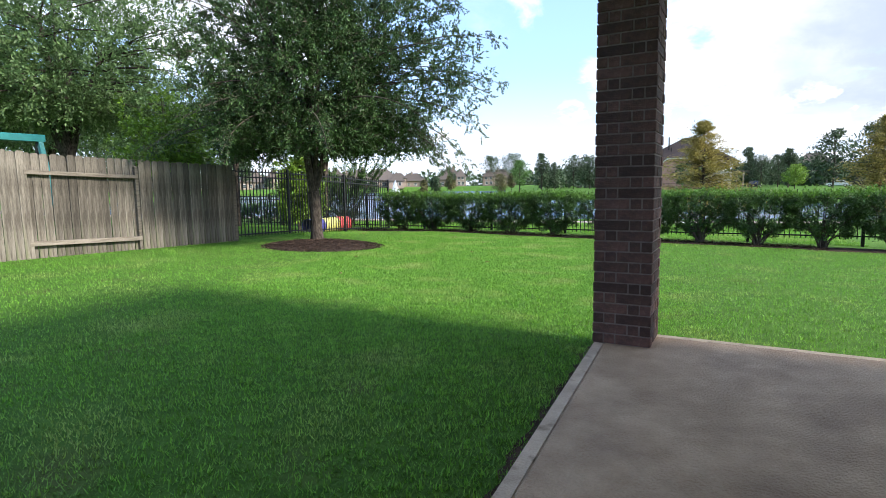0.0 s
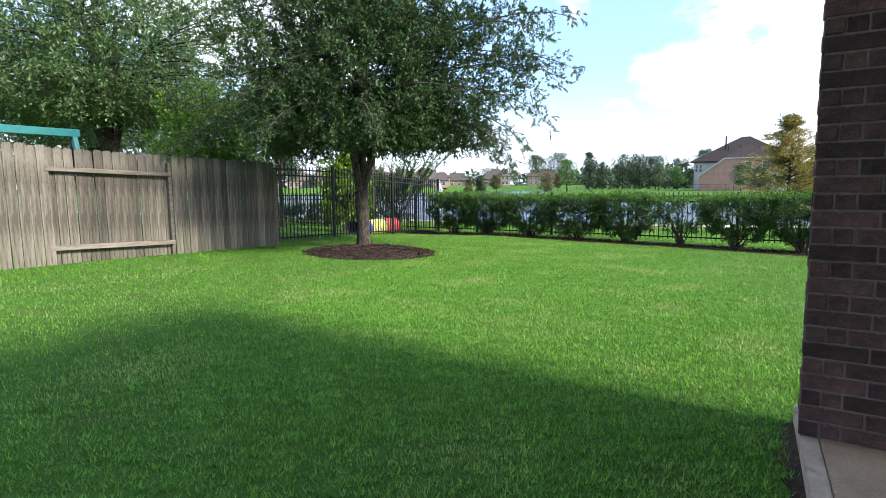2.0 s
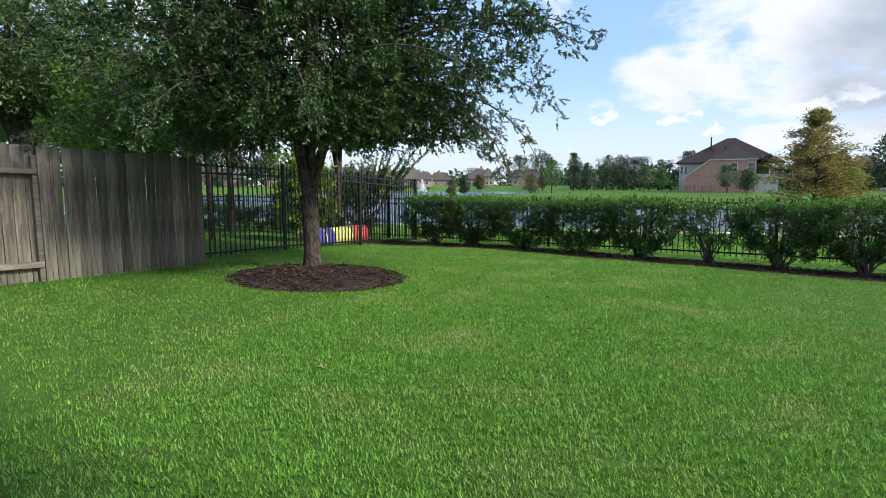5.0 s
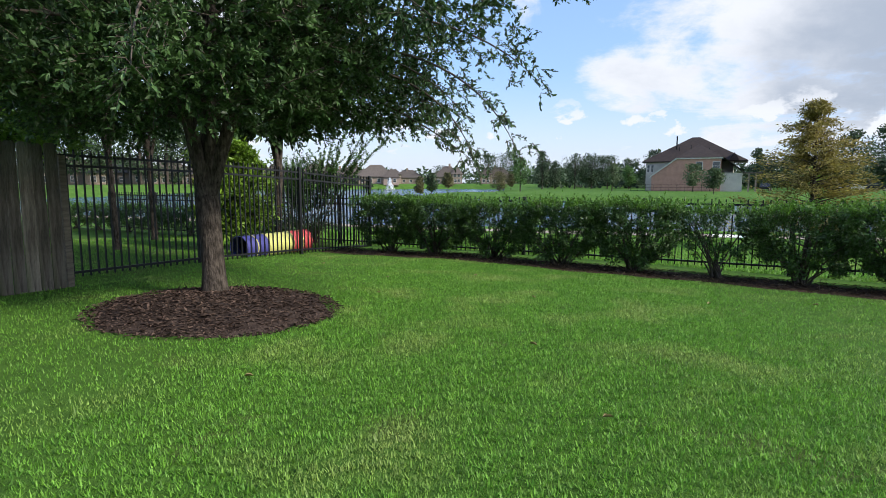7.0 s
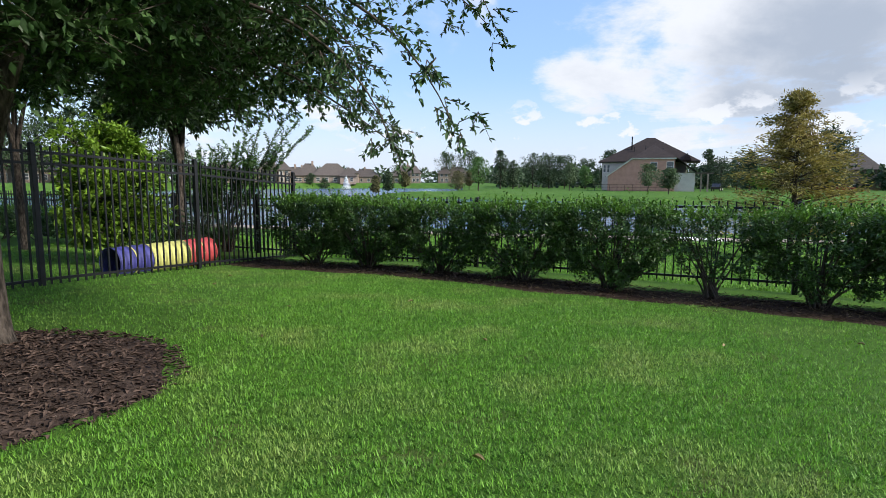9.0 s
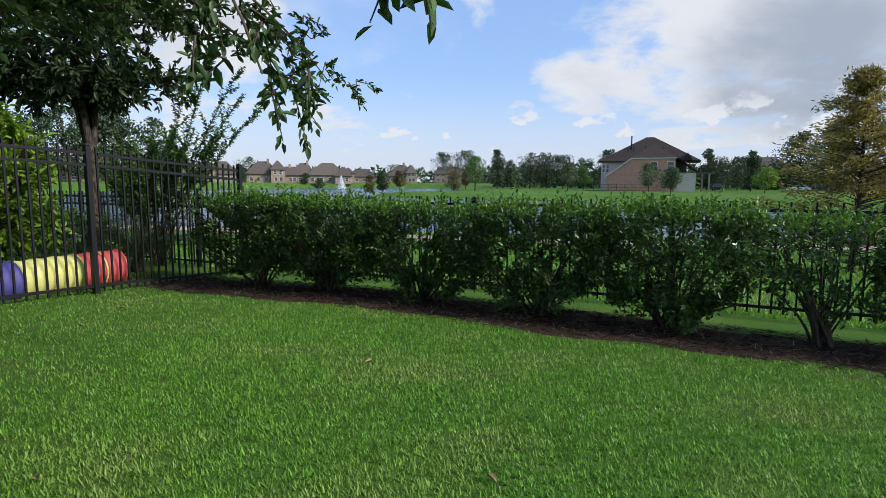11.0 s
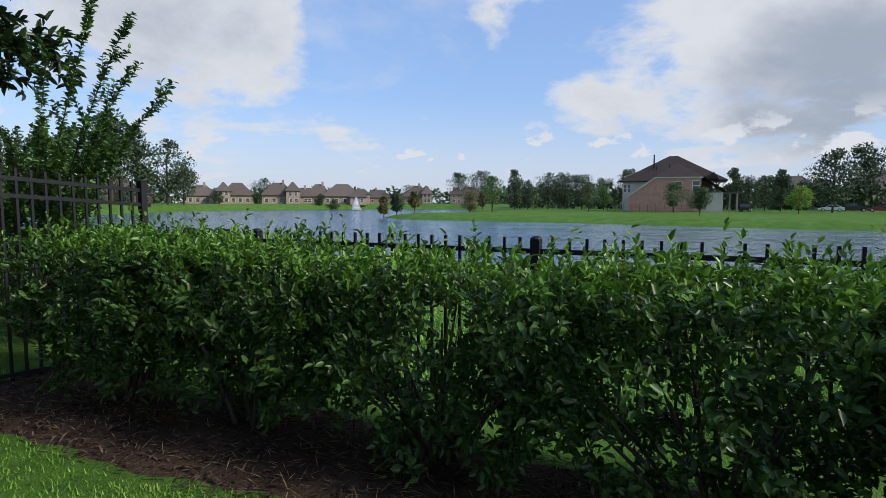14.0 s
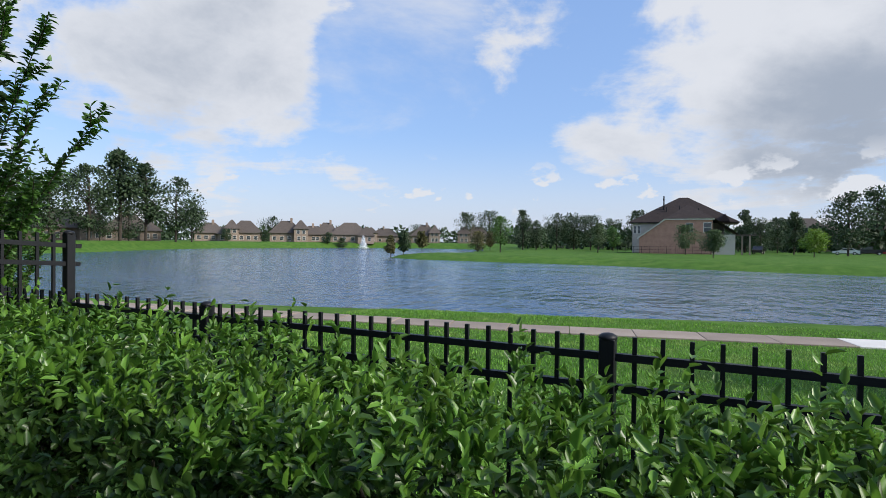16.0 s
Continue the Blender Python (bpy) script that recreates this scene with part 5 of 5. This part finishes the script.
# ---------------------------------------------------------------- far trees
def far_tree(x, y, seed, tall, half, mat, label, stem=0.25, name="far_tree", shape=1.0, tex=0.42):
    """A tree across the lake: trunk, a few limbs, clumps of leaves with gaps."""
    rng = np.random.default_rng(seed)
    tree = thing(name, x, y, h(x, y), label=label, category="tree", group="trees round the lake")
    bits = [tube(np.array([[0, 0, -0.2], [0.05, 0, tall * 0.4], [0, 0.08, tall * 0.85]]), (0.03 * tall * 0.6, 0.018 * tall, 0.006 * tall), 7)]
    clumps = 44
    cz = tall * (stem + (0.98 - stem) * rng.uniform(0, 1, clumps))
    f = (cz / tall - stem) / (1 - stem)
    wide = half * (np.sqrt(np.clip(1 - (2 * f - 1) ** 2, 0.03, 1)) * (1 - shape) + shape * np.clip(np.sqrt(np.clip(1.02 - f, 0, 1)) * np.sqrt(np.clip(f * 6, 0.1, 1)), 0, 1))
    a = rng.uniform(0, 2 * np.pi, clumps)
    rr = wide * rng.uniform(0.25, 0.85, clumps)
    c = np.stack([np.cos(a) * rr, np.sin(a) * rr, cz], -1)
    for e in c[::2]:
        s = np.array([0, 0, max(tall * 0.2, e[2] - 0.25 * tall)])
        bits.append(tube(bezier(s, (s + e) / 2 + np.array([0, 0, 0.2]), e, 4), np.linspace(0.012 * tall * 0.6, 0.01, 4), 4))
    v, fc = join_arrays(bits)
    mesh_object("trunk", v, fc, M["bark"], tree)
    per = 62
    size = np.repeat(np.clip(wide * 0.46, 0.16 * half, 1e9), per)
    d = unit(rng.normal(size=(clumps * per, 3)))
    p = np.repeat(c, per, 0) + d * (size * rng.uniform(0.35, 1.05, clumps * per))[:, None] * np.array([1, 1, 0.8])
    ahead = unit(d + rng.normal(size=p.shape) * 0.7)
    L = tex * rng.uniform(0.5, 1.2, len(p))
    v, fc = leaf_arrays(rng, p, ahead, unit(d + np.array([0, 0, 0.7])), L, L * 0.6, 0.2, False)
    mesh_object("crown", v, fc, M[mat], tree)


FAR_TREES = [
    (-135.5, 93.5, 17.0, 5.5, "far_leaf", 0.2), (-138.5, 103.0, 22.5, 5.5, "far_leaf", 0.3), (-141.0, 111.8, 20.0, 5.5, "far_leaf", 0.3), (-143.0, 122.5, 17.5, 7.0, "far_leaf", 0.2),
    (-134.5, 84.4, 15.0, 6.0, "far_leaf", 0.2), (-145.5, 130.0, 12.0, 4.0, "far_leaf", 0.2), (-141.0, 107.0, 9.0, 4.0, "far_leaf", 0.1), (-133.0, 76.6, 15.0, 6.0, "far_leaf", 0.2),
    (-137.0, 97.0, 9.0, 3.6, "far_leaf", 0.15), (-131.5, 66.0, 15.0, 6.0, "far_leaf", 0.2), (-128.0, 56.0, 15.0, 6.0, "far_leaf", 0.2), (-122.0, 44.0, 14.0, 6.0, "far_leaf", 0.2),
    (-112.0, 36.0, 13.0, 6.0, "far_leaf", 0.2),
    (-52.9, 91.4, 3.5, 0.9, "rust_leaf", 0.25), (-51.4, 93.0, 3.6, 1.1, "far_leaf", 0.2), (-49.4, 95.6, 3.6, 0.95, "rust_leaf", 0.3),
    (-55.3, 134.4, 5.2, 2.2, "rust_leaf", 0.2), (-53.5, 138, 4.6, 1.6, "rust_leaf", 0.25), (-42.8, 115.6, 6.9, 2.3, "bright_leaf", 0.22), (-48.4, 147.5, 9.8, 2.5, "far_leaf", 0.15),
    (-46, 151, 7.5, 2.5, "far_leaf", 0.15), (-42.9, 159.5, 9.5, 4.2, "far_leaf", 0.2), (-39.7, 165.4, 9.8, 4.6, "far_leaf", 0.2), (-34.4, 161.4, 9.2, 4.0, "far_leaf", 0.2),
    (-25.8, 124.3, 5.6, 1.8, "pale_leaf", 0.28), (-27.3, 152.5, 6.0, 1.8, "bright_leaf", 0.2), (-111.9, 258, 14.5, 6.0, "far_leaf", 0.2), (-103, 266, 15.5, 7.5, "far_leaf", 0.2),
    (-9.9, 117.0, 4.9, 2.3, "pale_leaf", 0.3), (-5.7, 96.1, 3.6, 1.6, "pale_leaf", 0.3), (1.3, 163.9, 10.4, 2.6, "far_leaf", 0.15), (4.1, 158.7, 7.8, 3.6, "far_leaf", 0.15),
    (7.9, 163.4, 7.8, 3.8, "far_leaf", 0.15), (9.1, 145.2, 8.6, 2.2, "far_leaf", 0.2), (8.4, 116.1, 4.3, 1.8, "lime_leaf", 0.25), (16.0, 134.1, 11.0, 4.4, "far_leaf", 0.15),
    (29.0, 175.3, 15.5, 5.5, "far_leaf", 0.2), (-24.3, 178.1, 11, 4, "far_leaf", 0.2), (-32.5, 185, 9, 4.5, "far_leaf", 0.1), (-20, 168, 7, 3.2, "far_leaf", 0.1),
    (-139.0, 186.5, 4.0, 2.2, "far_leaf", 0.08), (-134.8, 189.8, 3.8, 2.1, "far_leaf", 0.08), (-155.0, 170.2, 4.0, 2.2, "far_leaf", 0.08), (-165.0, 161.0, 4.5, 2.2, "far_leaf", 0.08),
    (36, 130, 11, 4.5, "far_leaf", 0.15), (48, 128, 10, 4.5, "far_leaf", 0.15), (60, 120, 11, 5, "far_leaf", 0.15), (42, 150, 12, 5, "far_leaf", 0.15), (72, 118, 10, 5, "far_leaf", 0.15),
    (-70, 255, 9, 5, "far_leaf", 0.1), (-85, 262, 8, 5, "far_leaf", 0.1), (-60, 240, 8, 4.5, "far_leaf", 0.1), (-52, 215, 8, 4.5, "far_leaf", 0.1), (-140, 260, 9, 6, "far_leaf", 0.1),
    (12, 190, 9, 5, "far_leaf", 0.1), (-5, 190, 9, 5, "far_leaf", 0.1), (52, 175, 13, 6, "far_leaf", 0.1), (-175, 140, 11, 6, "far_leaf", 0.1), (-170, 190, 10, 6, "far_leaf", 0.1),
]
KIND_WORDS = {"far_leaf": "dark green tree", "rust_leaf": "young russet-green tree", "bright_leaf": "rounded fresh green tree", "pale_leaf": "small grey-green tree", "lime_leaf": "small lime-green tree"}
for i, (tx, ty, tall, half, mat, stem) in enumerate(FAR_TREES):
    far_tree(tx, ty, 100 + i, tall, half * 1.12, mat, KIND_WORDS[mat] + " on the grass across the lake", stem, shape=0.8 if tall / half > 3.4 else 0.25, tex=max(0.3, 0.048 * tall))


def build_far_woods():
    """The low line of far trees and roofs' edge along the horizon."""
    rng = np.random.default_rng(77)
    pieces = []
    for k in range(420):
        a = rng.uniform(-75, 60)
        d = rng.uniform(300, 420)
        x, y = -5 - d * math.sin(radians(-a)) * 1.0, 14 + d * math.cos(radians(a))
        half, tall = rng.uniform(4, 9), rng.uniform(4, 9)
        n = 40
        dd = unit(rng.normal(size=(n, 3)))
        p = np.array([x, y, 0.4 + tall * 0.5]) + dd * np.array([half, half, tall * 0.55]) * rng.uniform(0.7, 1, (n, 1))
        L = rng.uniform(1.5, 3.5, n)
        pieces.append(leaf_arrays(rng, p, unit(dd + rng.normal(size=(n, 3)) * 0.6), dd, L, L * 0.8, 0.2, False))
    for k in range(190):
        x, y = rng.uniform(-62, 75), rng.uniform(172, 215)
        half, tall = rng.uniform(2, 4.5), rng.uniform(3, 7.5)
        n = 60
        dd = unit(rng.normal(size=(n, 3)))
        p = np.array([x, y, 0.2 + tall * 0.5]) + dd * np.array([half, half, tall * 0.5]) * rng.uniform(0.6, 1, (n, 1))
        L = rng.uniform(0.8, 1.7, n)
        pieces.append(leaf_arrays(rng, p, unit(dd + rng.normal(size=(n, 3)) * 0.6), dd, L, L * 0.7, 0.2, False))
    v, f = join_arrays(pieces)
    tagged(mesh_object("far_woods", v, f, M["far_leaf"]), "low dark line of woods on the horizon", "trees", kind="stuff")


build_far_woods()


# ---------------------------------------------------------------- houses
def prism(outline, y0, y1):
    """An upright outline in x and z, pushed from y0 to y1."""
    bm = bmesh.new()
    a = [bm.verts.new((x, y0, z)) for x, z in outline]
    b = [bm.verts.new((x, y1, z)) for x, z in outline]
    bm.faces.new(a)
    bm.faces.new(b[::-1])
    for i in range(len(a)):
        k = (i + 1) % len(a)
        bm.faces.new((a[k], a[i], b[i], b[k]))
    bmesh.ops.recalc_face_normals(bm, faces=bm.faces)
    return bm


def hip_roof(x0, x1, y0, y1, z, rise, ridge, thick=0.18):
    """A hipped roof over a rectangle; ridge: its length along x."""
    bm = bmesh.new()
    xc, yc = (x0 + x1) / 2, (y0 + y1) / 2
    low = [bm.verts.new(p) for p in ((x0, y0, z), (x1, y0, z), (x1, y1, z), (x0, y1, z))]
    mid = [bm.verts.new((v.co.x, v.co.y, z + thick)) for v in low]
    r = [bm.verts.new((xc - ridge / 2, yc, z + rise)), bm.verts.new((xc + ridge / 2, yc, z + rise))]
    bm.faces.new(low[::-1])
    for i in range(4):
        k = (i + 1) % 4
        bm.faces.new((low[i], low[k], mid[k], mid[i]))
    bm.faces.new((mid[0], mid[1], r[1], r[0]))
    bm.faces.new((mid[1], mid[2], r[1]))
    bm.faces.new((mid[2], mid[3], r[0], r[1]))
    bm.faces.new((mid[3], mid[0], r[0]))
    return bm


def add_window(parent, x, y, z0, z1, w, trim="trim"):
    win = part("window", box(x - w / 2 - 0.09, x + w / 2 + 0.09, y - 0.06, y + 0.02, z0 - 0.09, z1 + 0.09), M[trim], parent)
    part("pane", box(x - w / 2, x + w / 2, y - 0.072, y - 0.05, z0, z1), M["glass"], win)
    part("glazing_bar", box(x - w / 2, x + w / 2, y - 0.085, y - 0.073, (z0 + z1) / 2 - 0.03, (z0 + z1) / 2 + 0.03), M[trim], win)


def build_brick_house():
    g = h(-12, 128)
    s = thing("brick_house", -18.6, 128, g - 0.1, label="two-storey salmon brick house with dark brown hipped roofs", category="house")
    part("gable_wall", prism([(0, -0.5), (12.6, -0.5), (12.6, 6.05), (4.6, 6.05), (0, 3.0)], 0, 9), M["house_brick"], s, "salmon brick gable wall")
    part("rake_trim", prism([(-0.35, 2.65), (-0.35, 2.95), (4.5, 6.3), (12.9, 6.3), (12.9, 6.07), (4.6, 6.07)], -0.28, -0.02), M["trim"], s, "white raking board")
    bm = bmesh.new()
    pts = {"A": (-0.5, -0.4, 2.85), "B": (4.5, -0.4, 6.28), "C": (13.0, -0.4, 6.28), "D": (16.8, -0.4, 3.55), "A2": (-0.5, 11, 2.85), "D2": (16.8, 11, 3.55), "P": (8.3, 4.2, 9.0), "P2": (8.3, 11, 9.0)}
    v = {k: bm.verts.new(p) for k, p in pts.items()}
    for face in (("A", "B", "P"), ("A", "P", "P2", "A2"), ("B", "C", "P"), ("C", "D", "P"), ("D", "D2", "P2", "P")):
        bm.faces.new([v[k] for k in face])
    part("front_roof", bm, M["roof"], s)
    part("wall", box(-2.1, 14.6, 7, 18, -0.5, 5.75), M["siding"], s, "cream siding wall")
    part("main_roof", hip_roof(-2.9, 17.2, 6.4, 18.6, 5.75, 5.1, 1.6), M["roof"], s)
    part("garage_wall", box(12.62, 16.3, 0.6, 9, -0.5, 3.5), M["siding"], s, "cream garage wall")
    part("garage_door", box(13.1, 15.6, 0.52, 0.62, -0.4, 2.2), M["siding"], s)
    part("dormer", prism([(13.8, 6.0), (15.6, 6.0), (14.7, 7.4)], 6.0, 9), M["roof"], s)
    part("porch_roof", box(16.3, 19.6, 0.4, 4.5, 3.35, 3.55), M["roof_tan"], s)
    for px in (17.4, 18.6):
        part("porch_post", box(px - 0.14, px + 0.14, 0.5, 0.78, -0.5, 3.35), M["tan_brick"], s)
    for x, z0, z1, w in ((8.75, 4.0, 5.45, 1.1), (11.75, 3.95, 5.5, 1.15)):
        add_window(s, x, 0, z0, z1, w)
    for x in (-1.6, -0.8):
        add_window(s, x, 7, 3.8, 5.2, 0.45)
    for x, y, z in ((4.2, 9, 8.4), (6.9, 3.2, 8.3), (2.6, 8.5, 7.2), (10.2, 3.4, 7.8)):
        v_, f_ = tube(np.array([[x, y, z - 0.8], [x, y, z], [x, y, z + 0.45]]), (0.09, 0.09, 0.09), 8)
        mesh_object("vent_pipe", v_, f_, M["iron"], s)
    part("chimney", box(3.5, 3.75, 9.4, 9.65, 7.5, 11.0), M["iron"], s, "tall thin flue")
    s.scale = (1.02, 1.0, 1.08)
    f = thing("garden_fence", -22.5, 126.6, h(-20, 126.6), label="thin black railing beside the brick house", category="fence")
    for k in range(12):
        part("post", box(k * 1.5 - 0.03, k * 1.5 + 0.03, -0.03, 0.03, -0.2, 1.4), M["iron"], f)
    for z in (0.15, 0.75, 1.32):
        part("rail", box(0, 16.5, -0.02, 0.02, z - 0.02, z + 0.02), M["iron"], f)


build_brick_house()


def far_house(x, y, rz, w, d, wall, rise, seed, label, upper=0.0, chimney=True):
    """A brick house across the lake: wings, hipped roofs, windows, a porch."""
    rng = np.random.default_rng(seed)
    s = thing("lake_house", x, y, h(x, y), rz, label, "house", "houses across the lake")
    part("wall", box(-w / 2, w / 2, 0, d, -0.5, wall), M["tan_brick"], s)
    part("roof", hip_roof(-w / 2 - 0.6, w / 2 + 0.6, -0.6, d + 0.6, wall, rise, w * 0.32), M["roof_tan"], s)
    ww = w * 0.42
    x0 = -w / 2 - ww * 0.35 if rng.uniform() < 0.5 else w / 2 - ww * 0.65
    part("wing_wall", box(x0, x0 + ww, -2.6, 0.3, -0.5, wall - 0.3 + upper), M["tan_brick"], s)
    part("wing_roof", hip_roof(x0 - 0.5, x0 + ww + 0.5, -3.1, d * 0.6, wall - 0.3 + upper, rise * 0.72, ww * 0.12), M["roof_tan"], s)
    for k in range(4):
        xx = -w / 2 + w * (k + 0.6) / 4.4
        if x0 - 0.7 < xx < x0 + ww + 0.7:
            continue
        add_window(s, xx, 0, 0.7, 2.1, 1.3)
    add_window(s, x0 + ww * 0.35, -2.6, 0.7, 2.1, 1.1)
    add_window(s, x0 + ww * 0.72, -2.6, 0.7, 2.1, 1.1)
    if upper:
        for q in (0.3, 0.7):
            add_window(s, x0 + ww * q, -2.6, 3.2, 4.6, 1.1)
    if chimney:
        cx = w * rng.uniform(-0.2, 0.25)
        part("chimney", box(cx, cx + 0.9, d * 0.4, d * 0.4 + 0.9, wall, wall + rise + 1.1), M["tan_brick"], s)


FAR_HOUSES = [(-176.0, 163.6, 50, 13, 12, 3.2, 4.2, 0.0), (-165.3, 170.7, 46, 13.5, 12, 3.4, 5.0, 1.8), (-157.2, 184.0, 42, 15, 12, 3.6, 5.2, 2.0), (-154.7, 196.6, 40, 8, 10, 3.2, 3.8, 0.0),
              (-136.6, 197.4, 33, 18, 13, 3.2, 5.2, 0.0), (-153.9, 205.0, 36, 12, 12, 3.4, 5.4, 0.0), (-164.6, 268.7, 30, 20, 14, 3.5, 4.5, 2.0), (-147, 276, 26, 20, 14, 3.5, 4.2, 2.0),
              (-122.7, 235.2, 25, 13, 12, 3.4, 5.2, 1.5), (-105.8, 256.2, 20, 16, 12, 3.4, 5.0, 1.5), (18.9, 202.5, -3, 14, 12, 5.6, 4.4, 0.0), (35.5, 184.8, -12, 16, 12, 5.6, 5.0, 0.0),
              (-163.7, 122.4, 56, 16, 12, 3.4, 4.8, 0.0), (-156.0, 100.0, 62, 16, 12, 3.4, 5.0, 1.5), (-150, 84, 68, 16, 12, 3.4, 5.0, 0.0), (-190, 240, 35, 20, 14, 3.5, 5.0, 0.0),
              (-88, 285, 15, 18, 12, 3.4, 4.6, 0.0), (62, 150, -20, 16, 12, 3.4, 5.0, 1.5)]
for i, (hx, hy, rz, w, d, wall, rise, upper) in enumerate(FAR_HOUSES):
    far_house(hx, hy, rz, w * 0.84, d, wall * 0.92, rise, 300 + i, "tan brick house with a brown hipped roof beyond the lake", upper, i % 3 != 1)


# ---------------------------------------------------------------- small far things
def build_car(x, y, rz, paint, label, tall=1.42, long=4.6, truck=False):
    s = thing("car", x, y, h(x, y), rz, label, "car")
    L = long / 2
    if truck:
        body = [(-L, 0.45), (L, 0.45), (L, 0.95), (L * 0.55, 1.1), (L * 0.32, 1.75), (-L * 0.22, 1.78), (-L * 0.25, 1.15), (-L, 1.15)]
        cab = [(L * 0.48, 1.12), (L * 0.30, 1.68), (-L * 0.18, 1.70), (-L * 0.20, 1.15)]
    else:
        body = [(-L, 0.35), (L, 0.35), (L, 0.70), (L * 0.45, 0.92), (L * 0.15, tall), (-L * 0.42, tall), (-L * 0.80, 0.98), (-L, 0.92)]
        cab = [(L * 0.38, 0.94), (L * 0.13, tall - 0.07), (-L * 0.38, tall - 0.07), (-L * 0.68, 0.98)]
    part("body", prism(body, -0.85, 0.85), M[paint], s)
    part("side_window", prism(cab, -0.862, 0.862), M["glass"], s)
    for wx in (-L * 0.62, L * 0.62):
        for wy in (-0.8, 0.8):
            bm = bmesh.new()
            bmesh.ops.create_cone(bm, cap_ends=True, segments=18, radius1=0.33, radius2=0.33, depth=0.2)
            bmesh.ops.rotate(bm, cent=(0, 0, 0), matrix=Matrix.Rotation(radians(90), 3, "X"), verts=bm.verts)
            wheel = part("wheel", bm, M["rubber"], s)
            wheel.location = (wx, wy, 0.33)
            bm = bmesh.new()
            bmesh.ops.create_cone(bm, cap_ends=True, segments=14, radius1=0.2, radius2=0.2, depth=0.22)
            bmesh.ops.rotate(bm, cent=(0, 0, 0), matrix=Matrix.Rotation(radians(90), 3, "X"), verts=bm.verts)
            part("rim", bm, M["trim"], wheel)


build_car(18.9, 151.9, 172, "white_paint", "white saloon car parked across the lake")
build_car(23.6, 156.2, 174, "black_paint", "black pickup truck parked across the lake", 1.78, 5.4, True)
build_car(27.0, 150.5, 170, "red_paint", "dark red car parked across the lake")
build_car(2.6, 141.5, 80, "black_paint", "dark car parked beside the brick house", 1.6)


def build_bench(x, y):
    s = thing("park_bench", x, y, h(x, y), -25, "blue metal park bench on the lake bank", "bench")
    for k in range(4):
        part("seat_slat", box(-0.9, 0.9, -0.2 + k * 0.11, -0.12 + k * 0.11, 0.44, 0.47), M["blue_metal"], s)
    for k in range(4):
        part("back_slat", box(-0.9, 0.9, 0.22 + k * 0.03, 0.25 + k * 0.03, 0.52 + k * 0.1, 0.6 + k * 0.1), M["blue_metal"], s)
    for px in (-0.8, 0.8):
        part("leg", box(px - 0.03, px + 0.03, -0.2, 0.28, -0.1, 0.44), M["blue_metal"], s)


build_bench(-57.5, 141.5)


def build_fountain(x, y):
    rng = np.random.default_rng(90)
    s = thing("lake_fountain", x, y, WATER_Z, label="white water jet of a fountain in the lake", category="fountain")
    bm = bmesh.new()
    bmesh.ops.create_cone(bm, cap_ends=True, segments=24, radius1=0.7, radius2=0.55, depth=0.3)
    part("float", bm, M["iron"], s)
    n = 5200
    f = rng.uniform(0, 1, n) ** 0.7
    a = rng.uniform(0, 2 * np.pi, n)
    rise = rng.uniform(0.2, 1, n)
    zz = 4.4 * f * rise ** 0.5
    r = (0.15 + 1.9 * (1 - f) * rng.uniform(0.1, 1, n))
    p = np.stack([np.cos(a) * r, np.sin(a) * r, zz + 0.1], -1)
    d = unit(rng.normal(size=(n, 3)) * 0.3 + np.array([0, 0, 1.0]))
    L = rng.uniform(0.08, 0.24, n)
    v, fc = leaf_arrays(rng, p, d, rng.normal(size=(n, 3)), L, L * 0.35, 0.2, False)
    mesh_object("jet", v, fc, M["spray"], s)


build_fountain(-109.6, 167.4)

# ---------------------------------------------------------------- brick column, brick by brick
def build_column():
    side, course, thick, joint = 0.404, 0.0762, 0.072, 0.010
    x0, y0 = -0.135, 4.19
    col = thing("brick_column", x0 + side / 2, y0 + side / 2, SLAB_Z, label="square dark red-brown brick column on the patio corner", category="column")
    n = 36
    part("mortar_core", box(-side / 2 + 0.006, side / 2 - 0.006, -side / 2 + 0.006, side / 2 - 0.006, -0.01, n * course + 0.02), M["mortar"], col, "grey mortar between the bricks")
    meshes = {}
    for key, length in (("stretcher", 0.244), ("header", 0.072)):
        bm = box(-length / 2, length / 2, -thick / 2, thick / 2, 0, course - joint, 0.003)
        me = bpy.data.meshes.new("brick")
        bm.to_mesh(me)
        bm.free()
        me.materials.append(M["brick"])
        meshes[key] = (me, length)
    rng = np.random.default_rng(2)
    for c in range(n):
        flip = -1 if c % 2 else 1
        for k in range(4):
            turn = Matrix.Rotation(radians(90 * k), 4, "Z")
            # along each side: a header, then a stretcher that stops at the next side's brick
            u = -side / 2 + thick + joint
            for key in ("header", "stretcher"):
                me, length = meshes[key]
                spot = Matrix.Translation((flip * (u + length / 2), -side / 2 + thick / 2 + rng.uniform(-0.002, 0.002), c * course + joint * 0.5))
                ob = new("brick", me)
                ob.parent = col
                ob.matrix_basis = turn @ spot
                u += length + joint


build_column()
